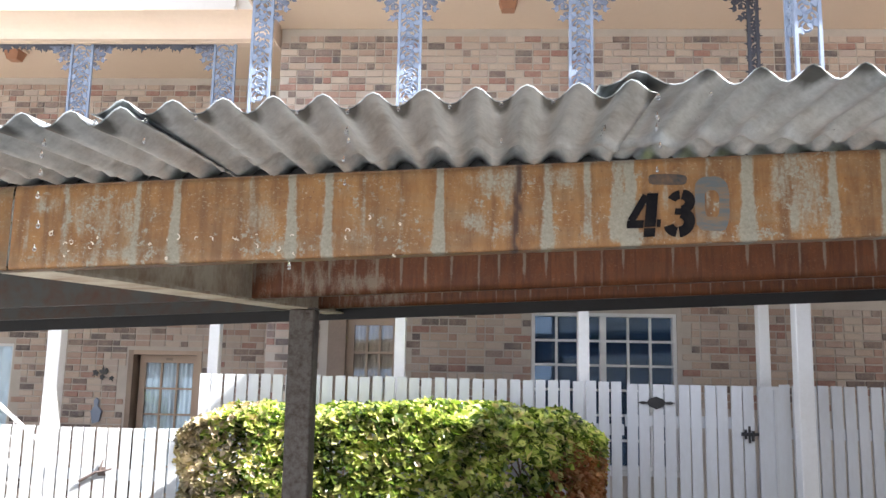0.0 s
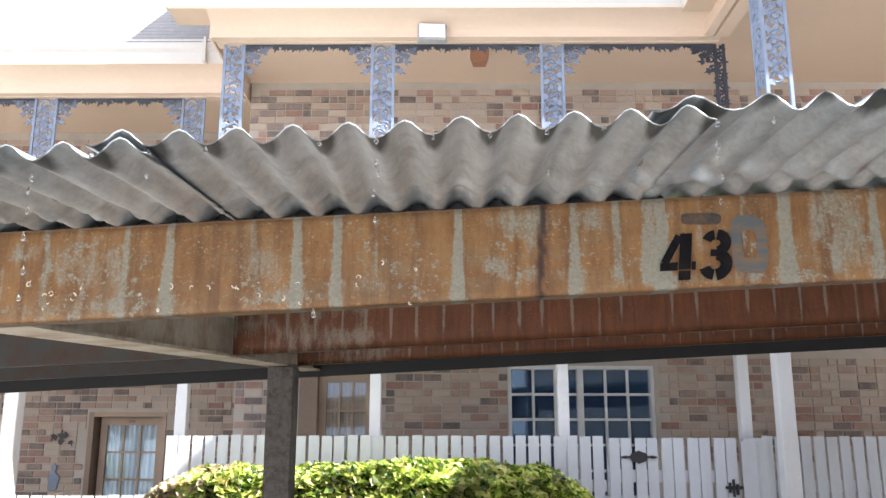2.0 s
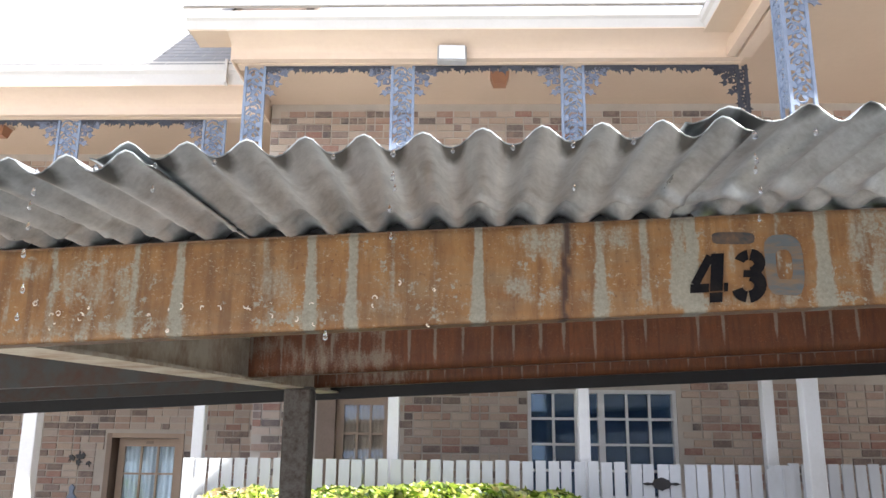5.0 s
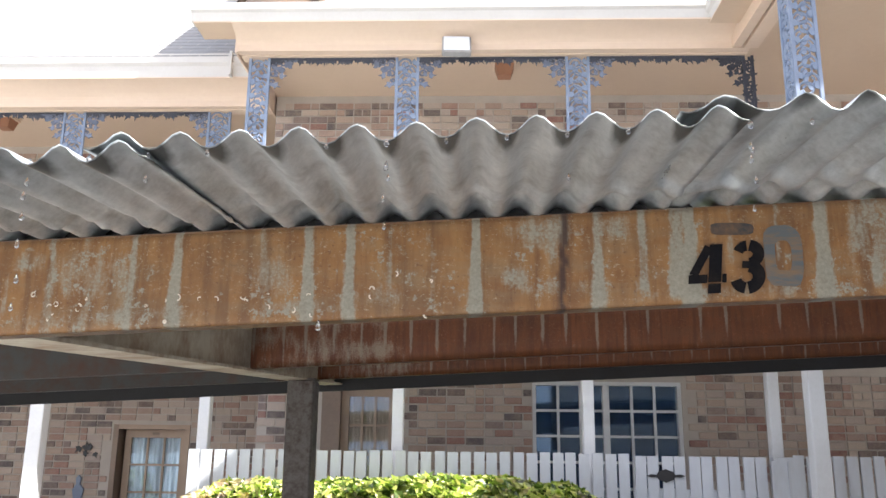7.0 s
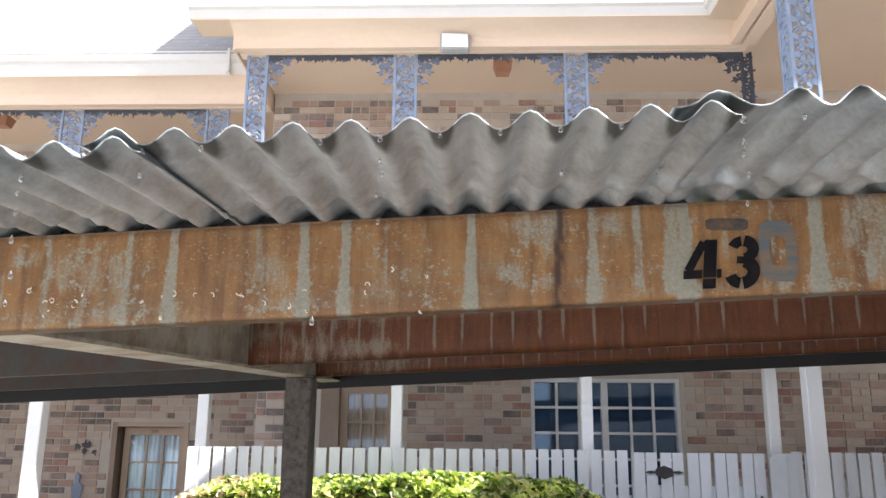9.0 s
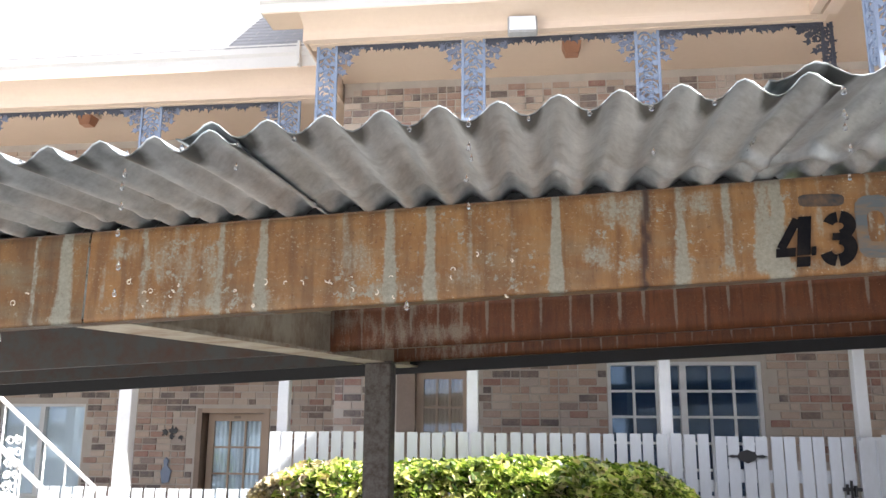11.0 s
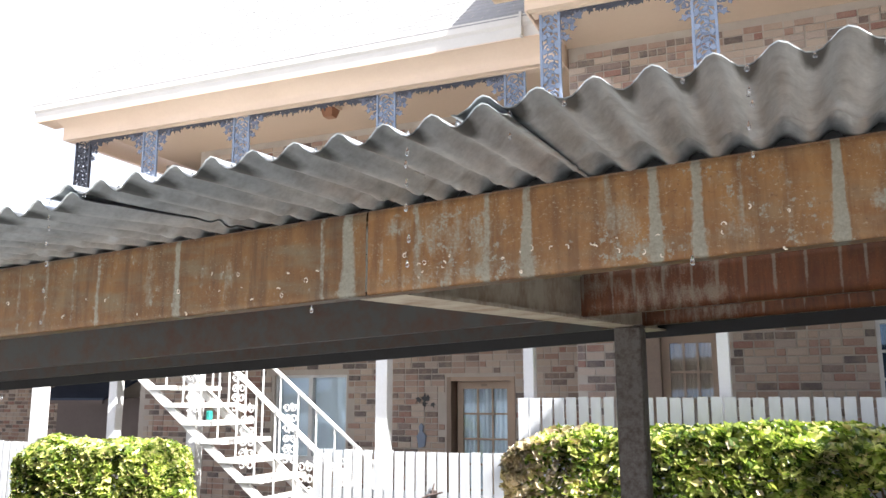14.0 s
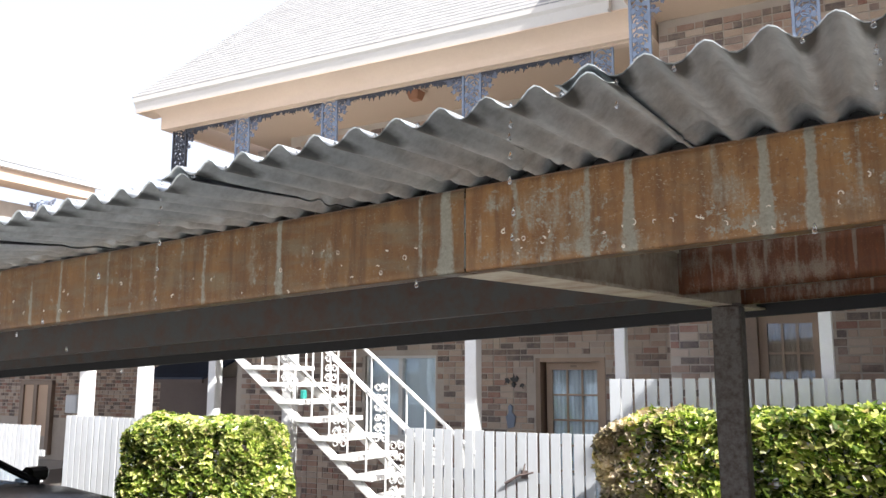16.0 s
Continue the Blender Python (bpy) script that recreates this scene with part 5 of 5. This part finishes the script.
for s_ in (-1, 1):
    for (xa, za), (xb, zb) in (((1.08, 1.02), (0.05, 1.37)), ((-0.35, 1.02), (-0.38, 1.37)), ((-1.72, 1.03), (-1.12, 1.37))):
        bm = bmesh.new()
        bar(bm, (xa, s_ * 0.73, za), (xb, s_ * 0.59, zb), 0.032, 8)
        part("pillar", bm, M_CAR, car)
    for quad in (((1.0, 1.02), (0.05, 1.36), (-0.36, 1.36), (-0.36, 1.02)), ((-0.40, 1.02), (-0.40, 1.36), (-1.1, 1.36), (-1.65, 1.03))):
        bm = bmesh.new()
        lo = [bm.verts.new((x, s_ * (0.725 if z < 1.2 else 0.59), z)) for x, z in quad]
        bm.faces.new(lo)
        bmesh.ops.solidify(bm, geom=bm.faces[:], thickness=0.005)
        part("side_window", bm, M_GLASS, car)
    mirror = part("wing_mirror", boxes((0.72, 0.86, s_ * 0.92 - 0.10, s_ * 0.92 + 0.10, 1.0, 1.12), bevel=0.03), M_CAR, car)
    part("stem", boxes((0.76, 0.82, s_ * 0.80 - 0.05, s_ * 0.80 + 0.05, 1.0, 1.03), bevel=0.008), M_BLACK, mirror)
    part("headlight", boxes((2.0, 2.15, s_ * 0.62 - 0.14, s_ * 0.62 + 0.14, 0.68, 0.80), bevel=0.03), M_LENS, car, "clear headlight glass")
for x0_, x1_, z0_, z1_ in ((1.06, 0.06, 1.03, 1.37), (-1.70, -1.13, 1.04, 1.37)):
    bm = bmesh.new()
    bm.faces.new([bm.verts.new(p) for p in ((x0_, -0.70, z0_), (x0_, 0.70, z0_), (x1_, 0.58, z1_), (x1_, -0.58, z1_))])
    bmesh.ops.solidify(bm, geom=bm.faces[:], thickness=0.005)
    part("windscreen", bm, M_GLASS, car)
part("dashboard", boxes((0.55, 0.98, -0.66, 0.66, 0.9, 1.03), bevel=0.03), M_BLACK, car)
for x in (-1.35, 1.35):
    for y in (-0.79, 0.79):
        bm = bmesh.new()
        bmesh.ops.create_cone(bm, cap_ends=True, segments=24, radius1=0.31, radius2=0.31, depth=0.2, matrix=Matrix.Translation((x, y, 0.311)) @ Matrix.Rotation(math.pi / 2, 4, "X"))
        wheel = part("wheel", bm, M_BLACK, car, "black rubber tyre")
        bm = bmesh.new()
        bmesh.ops.create_cone(bm, cap_ends=True, segments=20, radius1=0.2, radius2=0.2, depth=0.212, matrix=Matrix.Translation((x, y, 0.311)) @ Matrix.Rotation(math.pi / 2, 4, "X"))
        part("rim", bm, M_LAMPBODY, wheel)


# ---- water drops at the roof's edge ----
def drop(x, dz, s, long):
    bm = bmesh.new()
    bmesh.ops.create_uvsphere(bm, u_segments=8, v_segments=6, radius=s)
    for v in bm.verts:
        if v.co.z > 0:
            v.co.z *= long
            v.co.x *= 1 - 0.5 * v.co.z / (s * long)
            v.co.y *= 1 - 0.5 * v.co.z / (s * long)
    ob = solo("water_drop", bm, M_WATER, "clear water drop dripping from the corrugated edge", "water drop", "water drops", smooth=True)
    ob.location = (x, CY - 0.415, CZ + TILT_X * x - 0.415 * TILT_Y + dz)


rd = random.Random(8)
for k in range(-16, 12):
    x = -0.208 + SLOT * k
    if rd.random() < 0.75:
        drop(x, -0.004, rd.uniform(0.0022, 0.0036), 1.8)
    if rd.random() < 0.35:
        drop(x, -rd.uniform(0.03, 0.3), rd.uniform(0.002, 0.003), 3.0)


for x, n in ((-0.343, 5), (0.063, 4), (-0.952, 6), (0.469, 4)):
    for i in range(n):
        drop(x + rd.uniform(-0.003, 0.003), -0.03 - 0.012 * i - 0.004 * i * i, rd.uniform(0.0016, 0.0028), 3.2)


# ---- bricks ----
def brick_mesh(l, h, mat):
    bm = boxes((-l / 2, l / 2, -0.012, 0.0, -h / 2, h / 2), bevel=0.003)
    bmesh.ops.delete(bm, geom=[f for f in bm.faces if f.normal.y > 0.9], context="FACES")
    return mesh_of("brick", bm, mat)


def lay_bricks(parent, x0, x1, z0, z1, y, holes, limit=300):
    rnd = random.Random(parent)
    host = bpy.data.objects[parent]
    length, course, joint = 0.184, 0.0765, 0.015
    full, half = brick_mesh(length - joint, course - joint, M_BRICK), brick_mesh(length / 2 - joint, course - joint, M_BRICK)
    places = []
    for r in range(int((z1 - z0) / course)):
        z = z0 + (r + 0.5) * course
        x = x0 - (length / 2 if r % 2 else 0)
        while x < x1:
            l = length / 2 if rnd.random() < 0.36 else length
            a, b = x, x + l
            if a >= x0 - 0.001 and b <= x1 + 0.001 and not any(a < h[1] - 0.01 and b > h[0] + 0.01 and z - course / 2 < h[3] and z + course / 2 > h[2] for h in holes):
                places.append(((a + b) / 2, z, l))
            x += l
    mid = ((x0 + x1) / 2, (z0 + z1) / 2)
    places.sort(key=lambda p: abs(p[0] - mid[0]) / (x1 - x0) + 0.3 * abs(p[1] - mid[1]) / (z1 - z0))
    for x, z, l in places[:limit]:
        b = new("brick", full if l > 0.15 else half)
        b.parent = host
        b.location = (x, y + rnd.uniform(-0.003, 0.002), z + rnd.uniform(-0.0015, 0.0015))
    verts, faces = [], []
    for x, z, l in places[limit:]:
        k, d = len(verts), rnd.uniform(0.009, 0.014)
        hx, hz = (l - joint) / 2, (course - joint) / 2
        verts += [(x + sx * hx, y - yy, z + sz * hz) for yy in (d, -0.001) for sx, sz in ((-1, -1), (1, -1), (1, 1), (-1, 1))]
        faces += [(k, k + 1, k + 2, k + 3), (k, k + 4, k + 5, k + 1), (k + 1, k + 5, k + 6, k + 2), (k + 2, k + 6, k + 7, k + 3), (k + 3, k + 7, k + 4, k)]
    if verts:
        me = bpy.data.meshes.new("brickwork")
        me.from_pydata(verts, [], faces)
        me.materials.append(M_BRICK_JOINED)
        ob = new("brickwork", me)
        ob.parent = host
        ob["kind"] = "stuff"


for row in BRICK_LAYERS:
    lay_bricks(*row)


# ---- shingles ----
def lay_shingles(r, x0, x1, y0, z0, length):
    rnd = random.Random(int(x0 * 100))
    verts, faces = [], []
    step, w = 0.14, 0.3
    c = 1 / math.sqrt(1 + ROOF_PITCH ** 2)
    rows = int(length / (step * c))
    for i in range(rows):
        y = y0 - 0.02 + i * step * c
        x = x0 - (w / 2 if i % 2 else 0)
        while x < x1:
            a, b = max(x, x0), min(x + w - 0.006, x1)
            if b - a > 0.04:
                k, t = len(verts), 0.014 + rnd.uniform(0, 0.004)
                ya, yb = y, y + (step + 0.03) * c
                za, zb = z0 + (ya - y0) * ROOF_PITCH + t, z0 + (yb - y0) * ROOF_PITCH + 0.004
                verts += [(a, ya, za), (b, ya, za), (b, yb, zb), (a, yb, zb), (a, ya, za - t), (b, ya, za - t)]
                faces += [(k, k + 1, k + 2, k + 3), (k + 4, k + 5, k + 1, k)]
            x += w
    me = bpy.data.meshes.new("shingles")
    me.from_pydata(verts, [], faces)
    me.materials.append(M_SHINGLE)
    ob = new("shingles", me)
    ob.parent = r
    ob["kind"] = "stuff"


for row in ROOFS:
    lay_shingles(*row)
